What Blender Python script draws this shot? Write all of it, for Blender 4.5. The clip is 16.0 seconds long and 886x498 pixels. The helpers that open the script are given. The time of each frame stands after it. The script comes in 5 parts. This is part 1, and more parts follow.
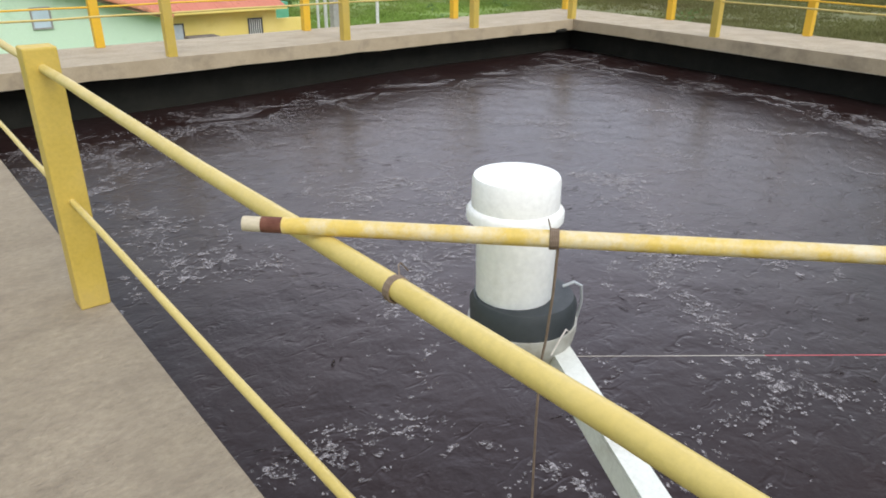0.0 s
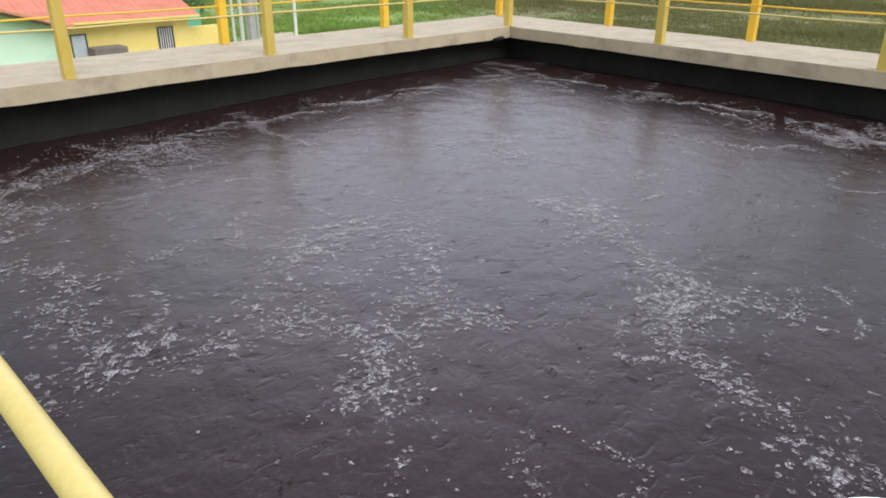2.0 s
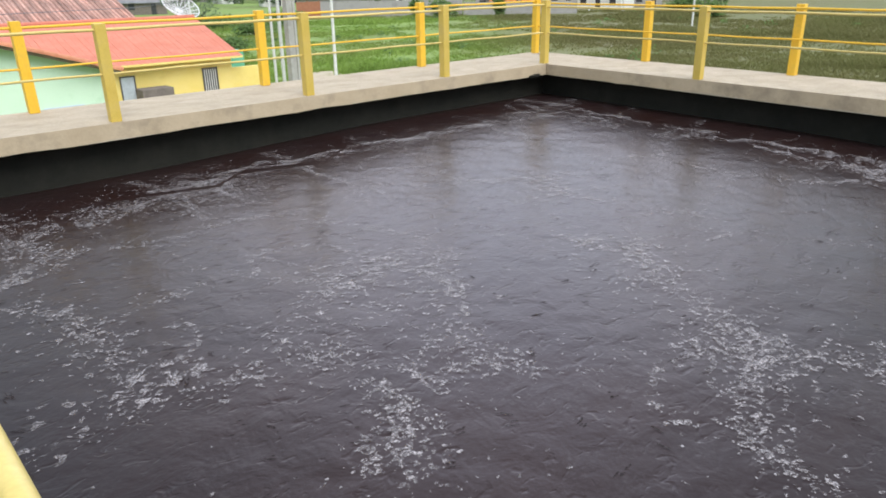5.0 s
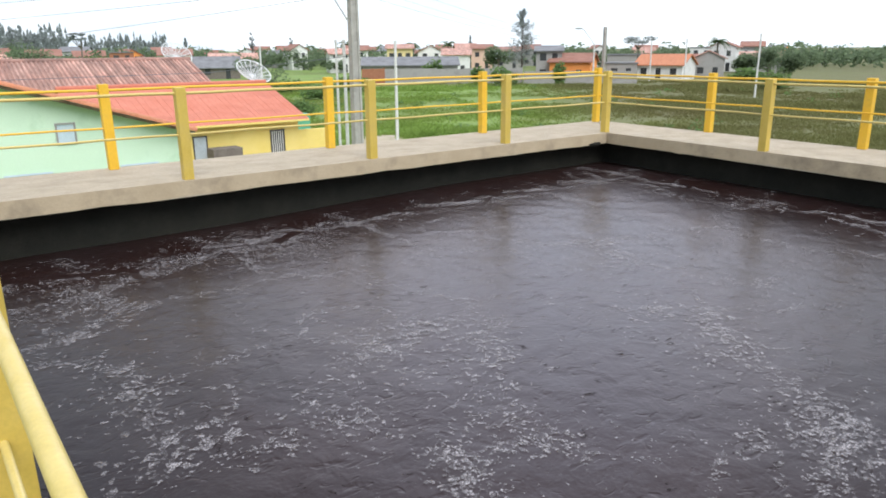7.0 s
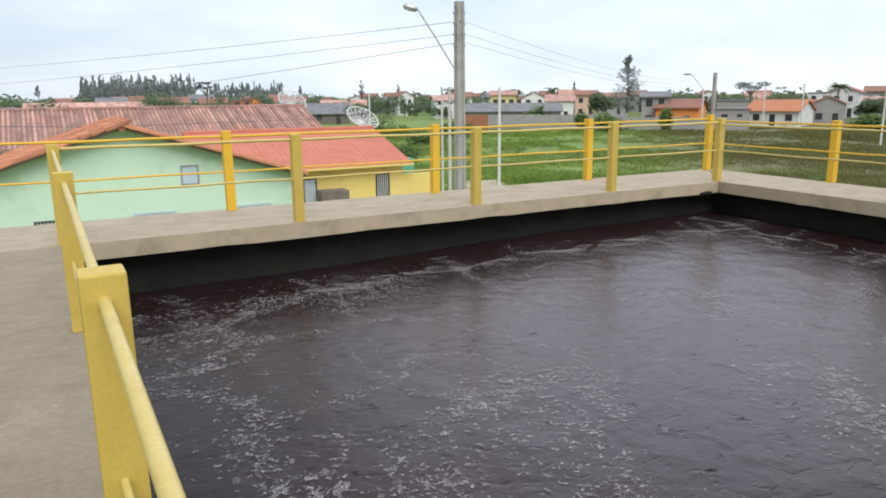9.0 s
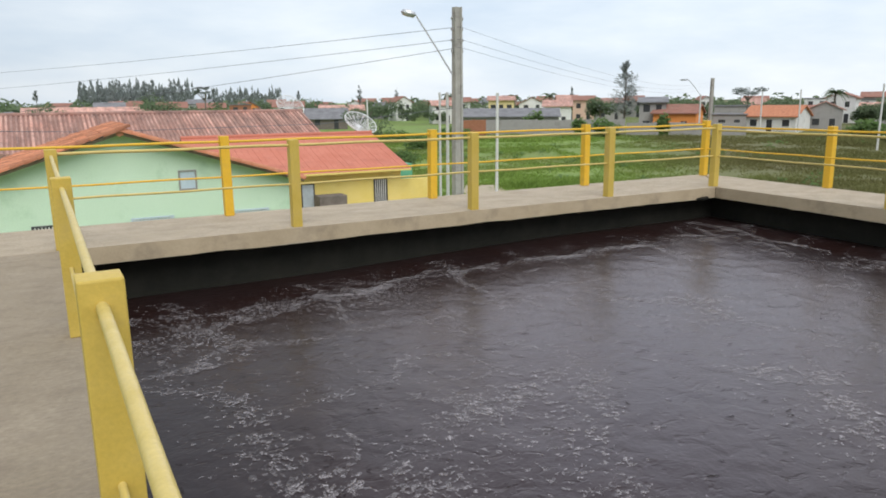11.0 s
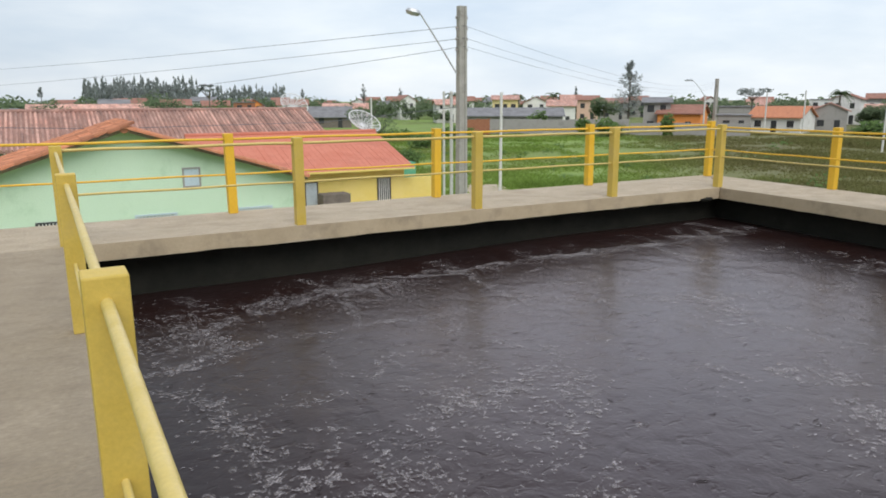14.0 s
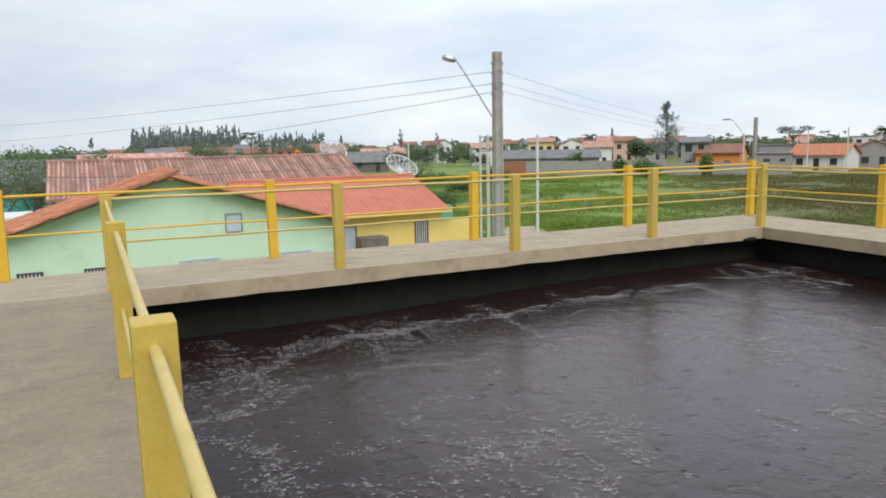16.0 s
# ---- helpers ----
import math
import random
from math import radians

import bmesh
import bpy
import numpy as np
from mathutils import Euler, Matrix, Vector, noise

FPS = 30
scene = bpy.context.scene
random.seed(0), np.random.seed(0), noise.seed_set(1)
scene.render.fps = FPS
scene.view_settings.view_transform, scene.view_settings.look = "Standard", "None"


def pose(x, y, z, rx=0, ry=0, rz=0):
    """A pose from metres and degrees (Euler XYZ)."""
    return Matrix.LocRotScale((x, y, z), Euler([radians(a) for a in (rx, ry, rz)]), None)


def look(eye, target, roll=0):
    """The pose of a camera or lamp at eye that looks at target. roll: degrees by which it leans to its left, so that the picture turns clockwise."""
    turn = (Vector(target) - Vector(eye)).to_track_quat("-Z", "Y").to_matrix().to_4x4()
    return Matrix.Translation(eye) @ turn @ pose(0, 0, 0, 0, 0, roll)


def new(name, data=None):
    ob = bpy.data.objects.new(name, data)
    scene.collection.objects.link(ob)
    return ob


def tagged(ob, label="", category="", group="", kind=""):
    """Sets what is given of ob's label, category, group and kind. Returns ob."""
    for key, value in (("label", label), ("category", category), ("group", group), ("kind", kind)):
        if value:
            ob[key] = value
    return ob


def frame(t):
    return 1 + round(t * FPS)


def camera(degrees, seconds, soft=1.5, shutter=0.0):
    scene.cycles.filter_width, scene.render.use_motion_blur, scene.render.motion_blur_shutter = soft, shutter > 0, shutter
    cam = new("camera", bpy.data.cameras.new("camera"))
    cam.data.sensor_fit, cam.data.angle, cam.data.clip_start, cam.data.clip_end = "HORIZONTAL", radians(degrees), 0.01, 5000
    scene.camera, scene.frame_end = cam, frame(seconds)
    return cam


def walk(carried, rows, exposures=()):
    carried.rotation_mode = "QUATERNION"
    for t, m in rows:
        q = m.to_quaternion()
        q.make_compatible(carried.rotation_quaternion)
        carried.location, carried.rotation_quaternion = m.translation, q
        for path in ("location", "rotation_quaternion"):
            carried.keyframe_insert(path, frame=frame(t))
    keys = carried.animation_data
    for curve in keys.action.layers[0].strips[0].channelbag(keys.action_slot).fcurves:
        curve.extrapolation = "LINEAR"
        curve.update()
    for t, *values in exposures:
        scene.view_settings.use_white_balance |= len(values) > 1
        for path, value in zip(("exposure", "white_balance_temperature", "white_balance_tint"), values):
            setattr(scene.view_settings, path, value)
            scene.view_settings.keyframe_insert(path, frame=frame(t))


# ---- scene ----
cam = camera(64.1, 16.0, soft=1.8)

PATH = [
    (0, (-10.442, -9.198, 1.412), (-9.297, -7.773, 0.6), 0.3),
    (0.5, (-10.263, -8.86, 1.397), (-9.313, -7.257, 0.67), -0.5),
    (1, (-10.127, -8.605, 1.398), (-9.1, -7.05, 0.671), -0.8),
    (1.5, (-10.099, -8.412, 1.388), (-8.828, -7.101, 0.572), -2.2),
    (2, (-10.07, -8.375, 1.415), (-8.771, -7.084, 0.611), 0.2),
    (2.5, (-10.04, -8.333, 1.428), (-8.773, -6.961, 0.713), -0.3),
    (3, (-10.038, -8.331, 1.434), (-8.783, -6.949, 0.717), -1.3),
    (5.5, (-10.012, -8.34, 1.441), (-8.769, -6.944, 0.731), -0.8),
    (6, (-10.03, -8.335, 1.428), (-8.796, -6.905, 0.77), -1.0),
    (6.5, (-10.037, -8.328, 1.442), (-8.827, -6.849, 0.85), -0.9),
    (7, (-10.034, -8.304, 1.451), (-8.864, -6.776, 0.906), -0.4),
    (7.5, (-10.029, -8.281, 1.466), (-8.917, -6.693, 0.976), -0.3),
    (8, (-10.034, -8.267, 1.475), (-8.987, -6.624, 1.024), -0.5),
    (8.5, (-10.039, -8.246, 1.473), (-9.023, -6.579, 1.038), -0.6),
    (9, (-10.046, -8.239, 1.474), (-9.089, -6.534, 1.051), -0.6),
    (11.5, (-10.048, -8.262, 1.48), (-9.079, -6.56, 1.074), -0.4),
    (12, (-10.046, -8.251, 1.476), (-9.038, -6.57, 1.081), 1.0),
    (12.5, (-10.045, -8.258, 1.479), (-9.055, -6.564, 1.09), -0.7),
    (13, (-10.047, -8.263, 1.478), (-9.106, -6.542, 1.087), -1.5),
    (13.5, (-10.047, -8.264, 1.479), (-9.091, -6.554, 1.076), -0.4),
    (14, (-10.051, -8.252, 1.478), (-9.095, -6.544, 1.066), -0.2),
    (14.5, (-10.05, -8.252, 1.478), (-9.095, -6.544, 1.063), -0.4),
    (15, (-10.048, -8.26, 1.48), (-9.094, -6.549, 1.079), -0.5),
    (15.5, (-10.054, -8.256, 1.482), (-9.115, -6.53, 1.111), -0.6),
    (16, (-10.062, -8.246, 1.486), (-9.188, -6.471, 1.193), -1.2),
]
EXPOSURES = [(0, 0.58, 6420, 10), (0.5, 0.47, 6420, 10), (1, 0.38, 6420, 10), (1.5, 0.43, 6380, 10), (2.0, 0.80, 6350, 10), (2.5, 0.87, 6340, 10), (5.5, 0.92, 6310, 10), (6.5, 0.82, 6300, 10), (8, 0.78, 6340, 10), (9, 0.48, 6420, 10), (12.5, 0.33, 6520, 10), (16, 0.31, 6520, 10)]
walk(cam, [(t, look(eye, target, roll)) for t, eye, target, roll in PATH], EXPOSURES)

# ---- light ----
SUN_EL, SUN_AZ = radians(50), radians(195)
world = bpy.data.worlds.new("overcast_sky")
scene.world = world
world.use_nodes = True
wn, wl = world.node_tree.nodes, world.node_tree.links
wn.clear()
w_out = wn.new("ShaderNodeOutputWorld")
w_bg = wn.new("ShaderNodeBackground")
w_sky = wn.new("ShaderNodeTexSky")
w_sky.sky_type = "NISHITA"
w_sky.sun_disc = False
w_sky.sun_elevation, w_sky.sun_rotation = SUN_EL, SUN_AZ
w_sky.air_density, w_sky.dust_density = 1.0, 2.0
w_dim = wn.new("ShaderNodeVectorMath")
w_dim.operation = "SCALE"
w_dim.inputs["Scale"].default_value = 0.10
w_tc = wn.new("ShaderNodeTexCoord")
w_map = wn.new("ShaderNodeMapping")
w_map.inputs["Scale"].default_value = (1.0, 1.0, 3.6)
w_noise = wn.new("ShaderNodeTexNoise")
w_noise.inputs["Scale"].default_value = 2.6
w_noise.inputs["Detail"].default_value = 7
w_noise.inputs["Roughness"].default_value = 0.55
w_ramp = wn.new("ShaderNodeValToRGB")
w_ramp.color_ramp.elements[0].position, w_ramp.color_ramp.elements[0].color = 0.30, (0.60, 0.705, 0.83, 1)
w_ramp.color_ramp.elements[1].position, w_ramp.color_ramp.elements[1].color = 0.70, (0.93, 0.975, 1.005, 1)
w_mix = wn.new("ShaderNodeMix")
w_mix.data_type = "RGBA"
w_mix.inputs["Factor"].default_value = 0.85
wl.new(w_tc.outputs["Generated"], w_map.inputs["Vector"])
wl.new(w_map.outputs["Vector"], w_noise.inputs["Vector"])
wl.new(w_noise.outputs["Fac"], w_ramp.inputs["Fac"])
wl.new(w_sky.outputs["Color"], w_dim.inputs[0])
wl.new(w_dim.outputs["Vector"], w_mix.inputs["A"])
wl.new(w_ramp.outputs["Color"], w_mix.inputs["B"])
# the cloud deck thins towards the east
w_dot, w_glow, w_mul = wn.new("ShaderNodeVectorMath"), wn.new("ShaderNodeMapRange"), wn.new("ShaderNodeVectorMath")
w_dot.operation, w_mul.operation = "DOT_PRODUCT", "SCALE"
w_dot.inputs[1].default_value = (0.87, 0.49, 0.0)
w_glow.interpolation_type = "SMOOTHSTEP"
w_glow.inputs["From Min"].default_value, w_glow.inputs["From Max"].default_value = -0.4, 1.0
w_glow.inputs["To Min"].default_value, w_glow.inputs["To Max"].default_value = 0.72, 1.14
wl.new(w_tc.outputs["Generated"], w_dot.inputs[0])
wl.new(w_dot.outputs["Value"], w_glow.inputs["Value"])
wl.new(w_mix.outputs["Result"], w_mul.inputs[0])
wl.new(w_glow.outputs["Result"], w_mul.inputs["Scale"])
# an overcast sky is brightest overhead
w_sep, w_zen, w_top = wn.new("ShaderNodeSeparateXYZ"), wn.new("ShaderNodeMapRange"), wn.new("ShaderNodeVectorMath")
w_zen.inputs["From Min"].default_value, w_zen.inputs["From Max"].default_value = 0.3, 1.0
w_zen.inputs["To Min"].default_value, w_zen.inputs["To Max"].default_value = 0.93, 1.0
w_top.operation = "SCALE"
wl.new(w_tc.outputs["Generated"], w_sep.inputs["Vector"])
wl.new(w_sep.outputs["Z"], w_zen.inputs["Value"])
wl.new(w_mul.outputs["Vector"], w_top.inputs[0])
wl.new(w_zen.outputs["Result"], w_top.inputs["Scale"])
# a bright patch of north-east sky, mostly out of view, added for water sheen
w_sheen, w_near, w_high, w_lift, w_warm, w_all = wn.new("ShaderNodeVectorMath"), wn.new("ShaderNodeMapRange"), wn.new("ShaderNodeMapRange"), wn.new("ShaderNodeMath"), wn.new("ShaderNodeMix"), wn.new("ShaderNodeVectorMath")
w_sheen.operation, w_all.operation, w_lift.operation, w_warm.data_type = "DOT_PRODUCT", "MULTIPLY", "MULTIPLY", "RGBA"
w_sheen.inputs[1].default_value = (0.683, 0.683, 0.26)
w_near.interpolation_type = w_high.interpolation_type = "SMOOTHSTEP"
w_near.inputs["From Min"].default_value, w_near.inputs["From Max"].default_value = 0.85, 1.0
w_high.inputs["From Min"].default_value, w_high.inputs["From Max"].default_value = 0.15, 0.30
wl.new(w_tc.outputs["Generated"], w_sheen.inputs[0])
wl.new(w_sheen.outputs["Value"], w_near.inputs["Value"])
wl.new(w_sep.outputs["Z"], w_high.inputs["Value"])
wl.new(w_near.outputs["Result"], w_lift.inputs[0])
wl.new(w_high.outputs["Result"], w_lift.inputs[1])
w_warm.inputs["A"].default_value, w_warm.inputs["B"].default_value = (1, 1, 1, 1), (2.5, 2.28, 2.33, 1)
wl.new(w_lift.outputs["Value"], w_warm.inputs["Factor"])
wl.new(w_top.outputs["Vector"], w_all.inputs[0])
wl.new(w_warm.outputs["Result"], w_all.inputs[1])
wl.new(w_all.outputs["Vector"], w_bg.inputs["Color"])
wl.new(w_bg.outputs["Background"], w_out.inputs["Surface"])
w_bg.inputs["Strength"].default_value = 0.90

sun_data = bpy.data.lights.new("sun", "SUN")
sun_data.energy, sun_data.angle, sun_data.color = 1.75, radians(45), (1.0, 0.975, 0.95)
sun_ob = new("sun", sun_data)
sun_dir = Vector((math.sin(SUN_AZ) * math.cos(SUN_EL), math.cos(SUN_AZ) * math.cos(SUN_EL), math.sin(SUN_EL)))
sun_ob.matrix_world = look(sun_dir * 60, (0, 0, 0))


# ---- materials ----
def surf(name, c1, c2, scale=3.0, rough=0.8, bump=0.2, bscale=40.0, metal=0.0, stain=None, amount=0.5, sscale=1.2,
         vary=0.0, island=0.0, spec=0.5, squash=(1, 1, 1), sharp=0.12):
    """Two-scale procedural surface: base colours mixed by fine and broad noise, optional stains, piece-to-piece variation."""
    m = bpy.data.materials.new(name)
    m.use_nodes = True
    n, k = m.node_tree.nodes, m.node_tree.links
    p = n["Principled BSDF"]
    tc, mp = n.new("ShaderNodeTexCoord"), n.new("ShaderNodeMapping")
    mp.inputs["Scale"].default_value = squash
    if vary:
        shift, info = n.new("ShaderNodeVectorMath"), n.new("ShaderNodeObjectInfo")
        k.new(tc.outputs["Object"], shift.inputs[0])
        k.new(info.outputs["Location"], shift.inputs[1])
        k.new(shift.outputs["Vector"], mp.inputs["Vector"])
    else:
        k.new(tc.outputs["Object"], mp.inputs["Vector"])

    def noise_tex(s, detail=5, r=0.6):
        t = n.new("ShaderNodeTexNoise")
        t.inputs["Scale"].default_value, t.inputs["Detail"].default_value, t.inputs["Roughness"].default_value = s, detail, r
        k.new(mp.outputs["Vector"], t.inputs["Vector"])
        return t.outputs["Fac"]

    def mix(f, a, b):
        x = n.new("ShaderNodeMix")
        x.data_type = "RGBA"
        for sock, v in (("Factor", f), ("A", a), ("B", b)):
            if isinstance(v, tuple):
                x.inputs[sock].default_value = (*v, 1) if len(v) == 3 else v
            elif isinstance(v, float):
                x.inputs[sock].default_value = v
            else:
                k.new(v, x.inputs[sock])
        return x.outputs["Result"]

    def spread(f, lo, hi):
        r = n.new("ShaderNodeMapRange")
        r.inputs["From Min"].default_value, r.inputs["From Max"].default_value = lo, hi
        k.new(f, r.inputs["Value"])
        return r.outputs["Result"]

    col = mix(spread(noise_tex(scale), 0.3, 0.7), c1, c2)
    fine = noise_tex(bscale, 6, 0.7)
    hv = n.new("ShaderNodeHueSaturation")
    k.new(col, hv.inputs["Color"])
    k.new(spread(fine, 0.2, 0.8), hv.inputs["Value"])
    r = hv.inputs["Value"].links[0].from_node
    r.inputs["To Min"].default_value, r.inputs["To Max"].default_value = 1 - sharp, 1 + sharp
    col = hv.outputs["Color"]
    if stain:
        s = spread(noise_tex(sscale, 8, 0.7), 0.62 - 0.25 * amount, 0.78)
        col = mix(s, col, stain)
    if vary or island:
        src = n.new("ShaderNodeObjectInfo").outputs["Random"] if vary else n.new("ShaderNodeNewGeometry").outputs["Random Per Island"]
        h2 = n.new("ShaderNodeHueSaturation")
        k.new(col, h2.inputs["Color"])
        v = spread(src, 0, 1)
        q = v.node
        q.inputs["To Min"].default_value, q.inputs["To Max"].default_value = 1 - (vary or island), 1 + (vary or island)
        k.new(v, h2.inputs["Value"])
        col = h2.outputs["Color"]
    k.new(col, p.inputs["Base Color"])
    rr = spread(noise_tex(scale * 2.3), 0.3, 0.7)
    rr.node.inputs["To Min"].default_value, rr.node.inputs["To Max"].default_value = max(0.02, rough - 0.08), min(1, rough + 0.08)
    k.new(rr, p.inputs["Roughness"])
    p.inputs["Metallic"].default_value = metal
    p.inputs["Specular IOR Level"].default_value = spec
    if bump:
        b = n.new("ShaderNodeBump")
        b.inputs["Strength"].default_value, b.inputs["Distance"].default_value = bump, 0.6 / bscale
        k.new(fine, b.inputs["Height"])
        k.new(b.outputs["Normal"], p.inputs["Normal"])
    return m


CONCRETE = surf("weathered_concrete", (0.415, 0.345, 0.25), (0.50, 0.42, 0.315), 1.1, 0.9, 0.8, 34, stain=(0.33, 0.265, 0.19), amount=0.75, sscale=2.6, squash=(1, 1.4, 1), sharp=0.34)
CONCRETE_WORN = surf("trodden_brown_concrete", (0.32, 0.26, 0.183), (0.415, 0.343, 0.25), 1.7, 0.92, 0.9, 26, stain=(0.22, 0.175, 0.125), amount=0.8, sscale=3.4, squash=(1, 1.5, 1), sharp=0.3)
FASCIA = surf("cast_concrete_edge", (0.42, 0.335, 0.22), (0.50, 0.405, 0.275), 2.0, 0.9, 0.3, 60, stain=(0.22, 0.18, 0.13), amount=0.5, sscale=1.6)
# stained concrete made near-black: the shade under the slabs is put into the colour
WALL_DARK = surf("shaded_dark_concrete", (0.014, 0.0145, 0.0115), (0.026, 0.025, 0.019), 2.0, 0.9, 0.4, 25, spec=0.25)
YELLOW_PALE = surf("faded_yellow_paint", (0.55, 0.39, 0.065), (0.63, 0.46, 0.105), 5, 0.55, 0.12, 60, stain=(0.50, 0.36, 0.10), amount=0.4, sscale=5)
YELLOW_DEEP = surf("deep_yellow_paint", (0.72, 0.42, 0.025), (0.78, 0.48, 0.04), 5, 0.5, 0.12, 60, stain=(0.58, 0.35, 0.05), amount=0.35, sscale=5)
YELLOW_RAIL = surf("yellow_rail_paint", (0.58, 0.44, 0.125), (0.65, 0.51, 0.18), 8, 0.42, 0.1, 90, stain=(0.66, 0.50, 0.16), amount=0.3, sscale=9)
YELLOW_CHIP = surf("chipped_yellow_paint", (0.62, 0.43, 0.085), (0.68, 0.50, 0.13), 9, 0.5, 0.2, 120, stain=(0.72, 0.68, 0.60), amount=0.75, sscale=17)
RUST = surf("rusty_steel", (0.11, 0.035, 0.022), (0.20, 0.08, 0.05), 30, 0.85, 0.5, 200)
BARE = surf("bare_putty_end", (0.50, 0.42, 0.30), (0.62, 0.54, 0.40), 40, 0.8, 0.3, 200)
PVC = surf("white_pvc", (0.84, 0.84, 0.82), (0.88, 0.88, 0.86), 6, 0.35, 0.04, 90, stain=(0.74, 0.73, 0.66), amount=0.15, sscale=9)
PVC_DARK = surf("dark_grey_plastic", (0.024, 0.030, 0.034), (0.04, 0.046, 0.05), 12, 0.55, 0.1, 120)
PVC_GREY = surf("pale_grey_plastic", (0.36, 0.35, 0.31), (0.46, 0.45, 0.40), 10, 0.5, 0.1, 120, stain=(0.25, 0.22, 0.17), amount=0.4, sscale=14)
ARM_PAINT = surf("off_white_metal_paint", (0.66, 0.67, 0.62), (0.74, 0.75, 0.70), 10, 0.45, 0.08, 120, stain=(0.42, 0.40, 0.34), amount=0.35, sscale=12)
CORD = surf("brown_cord", (0.16, 0.11, 0.08), (0.24, 0.18, 0.13), 60, 0.9, 0.4, 400)
CORD_PALE = surf("pale_cord", (0.55, 0.50, 0.46), (0.65, 0.60, 0.55), 60, 0.9, 0.3, 400)
CORD_RED = surf("red_cord", (0.62, 0.10, 0.12), (0.70, 0.18, 0.20), 60, 0.9, 0.3, 400)
FOAM = surf("grey_white_foam", (0.23, 0.21, 0.214), (0.43, 0.396, 0.403), 9, 0.6, 0.4, 160, island=0.35, spec=0.3)
def lacy(m, lo, hi, scale):
    """Breaks a surface up into lace by a fine noise in its opacity."""
    n, k = m.node_tree.nodes, m.node_tree.links
    t, r = n.new("ShaderNodeTexNoise"), n.new("ShaderNodeMapRange")
    t.inputs["Scale"].default_value, t.inputs["Detail"].default_value = scale, 3
    k.new(n["Texture Coordinate"].outputs["Object"], t.inputs["Vector"])
    r.inputs["From Min"].default_value, r.inputs["From Max"].default_value = 0.35, 0.65
    r.inputs["To Min"].default_value, r.inputs["To Max"].default_value = lo, hi
    k.new(t.outputs["Fac"], r.inputs["Value"])
    k.new(r.outputs["Result"], n["Principled BSDF"].inputs["Alpha"])


lacy(FOAM, 0.08, 0.66, 70)
# dark flecks for the water's dimples: their weaker reflection is put into the colour
DIMPLE = surf("dark_scum", (0.020, 0.012, 0.011), (0.035, 0.024, 0.022), 20, 0.6, 0.3, 120, spec=0.2)
lacy(DIMPLE, 0.1, 0.8, 60)
GREEN_WALL = surf("mint_green_render", (0.60, 0.77, 0.59), (0.65, 0.81, 0.64), 0.6, 0.9, 0.12, 30, stain=(0.42, 0.60, 0.42), amount=0.25, sscale=0.7)
YELLOW_WALL = surf("yellow_render", (0.81, 0.635, 0.17), (0.85, 0.69, 0.25), 0.8, 0.9, 0.1, 30, stain=(0.66, 0.50, 0.16), amount=0.25, sscale=0.9)
TILE_RED = surf("red_roof_tile", (0.52, 0.165, 0.105), (0.59, 0.215, 0.145), 1.3, 0.85, 0.3, 25, stain=(0.40, 0.13, 0.09), amount=0.4, sscale=0.8)
TILE_OLD = surf("faded_clay_tile", (0.52, 0.26, 0.20), (0.64, 0.40, 0.33), 0.9, 0.9, 0.35, 14, stain=(0.12, 0.085, 0.08), amount=1.0, sscale=1.5, squash=(1.0, 0.42, 1), sharp=0.3, vary=0.32)
# darker bed that shows in the gaps between the tile rows
TILE_DARK = surf("dark_tile_bed", (0.27, 0.15, 0.12), (0.38, 0.23, 0.19), 2, 0.95, 0.4, 12)
TILE_ORANGE = surf("orange_clay_tile", (0.46, 0.17, 0.085), (0.56, 0.24, 0.13), 3, 0.85, 0.3, 25, stain=(0.20, 0.09, 0.065), amount=0.5, sscale=2.5, vary=0.34)
TILE_JOINED = surf("orange_clay_tile_field", (0.46, 0.17, 0.085), (0.56, 0.24, 0.13), 3, 0.85, 0.3, 25, stain=(0.22, 0.10, 0.07), amount=0.45, sscale=2.5, island=0.16)
EAVES = surf("weathered_eaves_board", (0.30, 0.235, 0.18), (0.38, 0.30, 0.235), 5, 0.85, 0.2, 40, stain=(0.16, 0.12, 0.09), amount=0.5, sscale=2.0)
GLASS_WIN = surf("pale_window_panel", (0.46, 0.52, 0.56), (0.56, 0.62, 0.66), 4, 0.25, 0.05, 40)
SHUTTER_PALE = surf("pale_blue_shutter", (0.50, 0.60, 0.68), (0.60, 0.70, 0.78), 4, 0.4, 0.05, 40)
DARK_OPENING = surf("dim_room", (0.025, 0.027, 0.03), (0.045, 0.047, 0.05), 3, 0.6, 0.0, 20)
IRON = surf("dark_window_iron", (0.05, 0.05, 0.055), (0.08, 0.08, 0.085), 20, 0.5, 0.1, 100)
WHITE_PAINT = surf("white_render", (0.70, 0.70, 0.68), (0.78, 0.78, 0.76), 0.7, 0.9, 0.1, 20, stain=(0.52, 0.51, 0.48), amount=0.4, sscale=0.8)
GREY_RENDER = surf("grey_render", (0.30, 0.29, 0.28), (0.40, 0.39, 0.37), 0.7, 0.9, 0.2, 15, stain=(0.20, 0.19, 0.18), amount=0.5, sscale=0.7)
ORANGE_WALL = surf("orange_render", (0.80, 0.28, 0.07), (0.86, 0.34, 0.10), 0.5, 0.9, 0.1, 20, stain=(0.66, 0.25, 0.09), amount=0.3, sscale=0.6)
BRICK = surf("bare_brick_wall", (0.30, 0.12, 0.07), (0.38, 0.17, 0.10), 3, 0.9, 0.3, 20)
DARK_BLOCK = surf("weathered_dark_block", (0.13, 0.11, 0.095), (0.22, 0.19, 0.165), 3, 0.95, 0.4, 25)
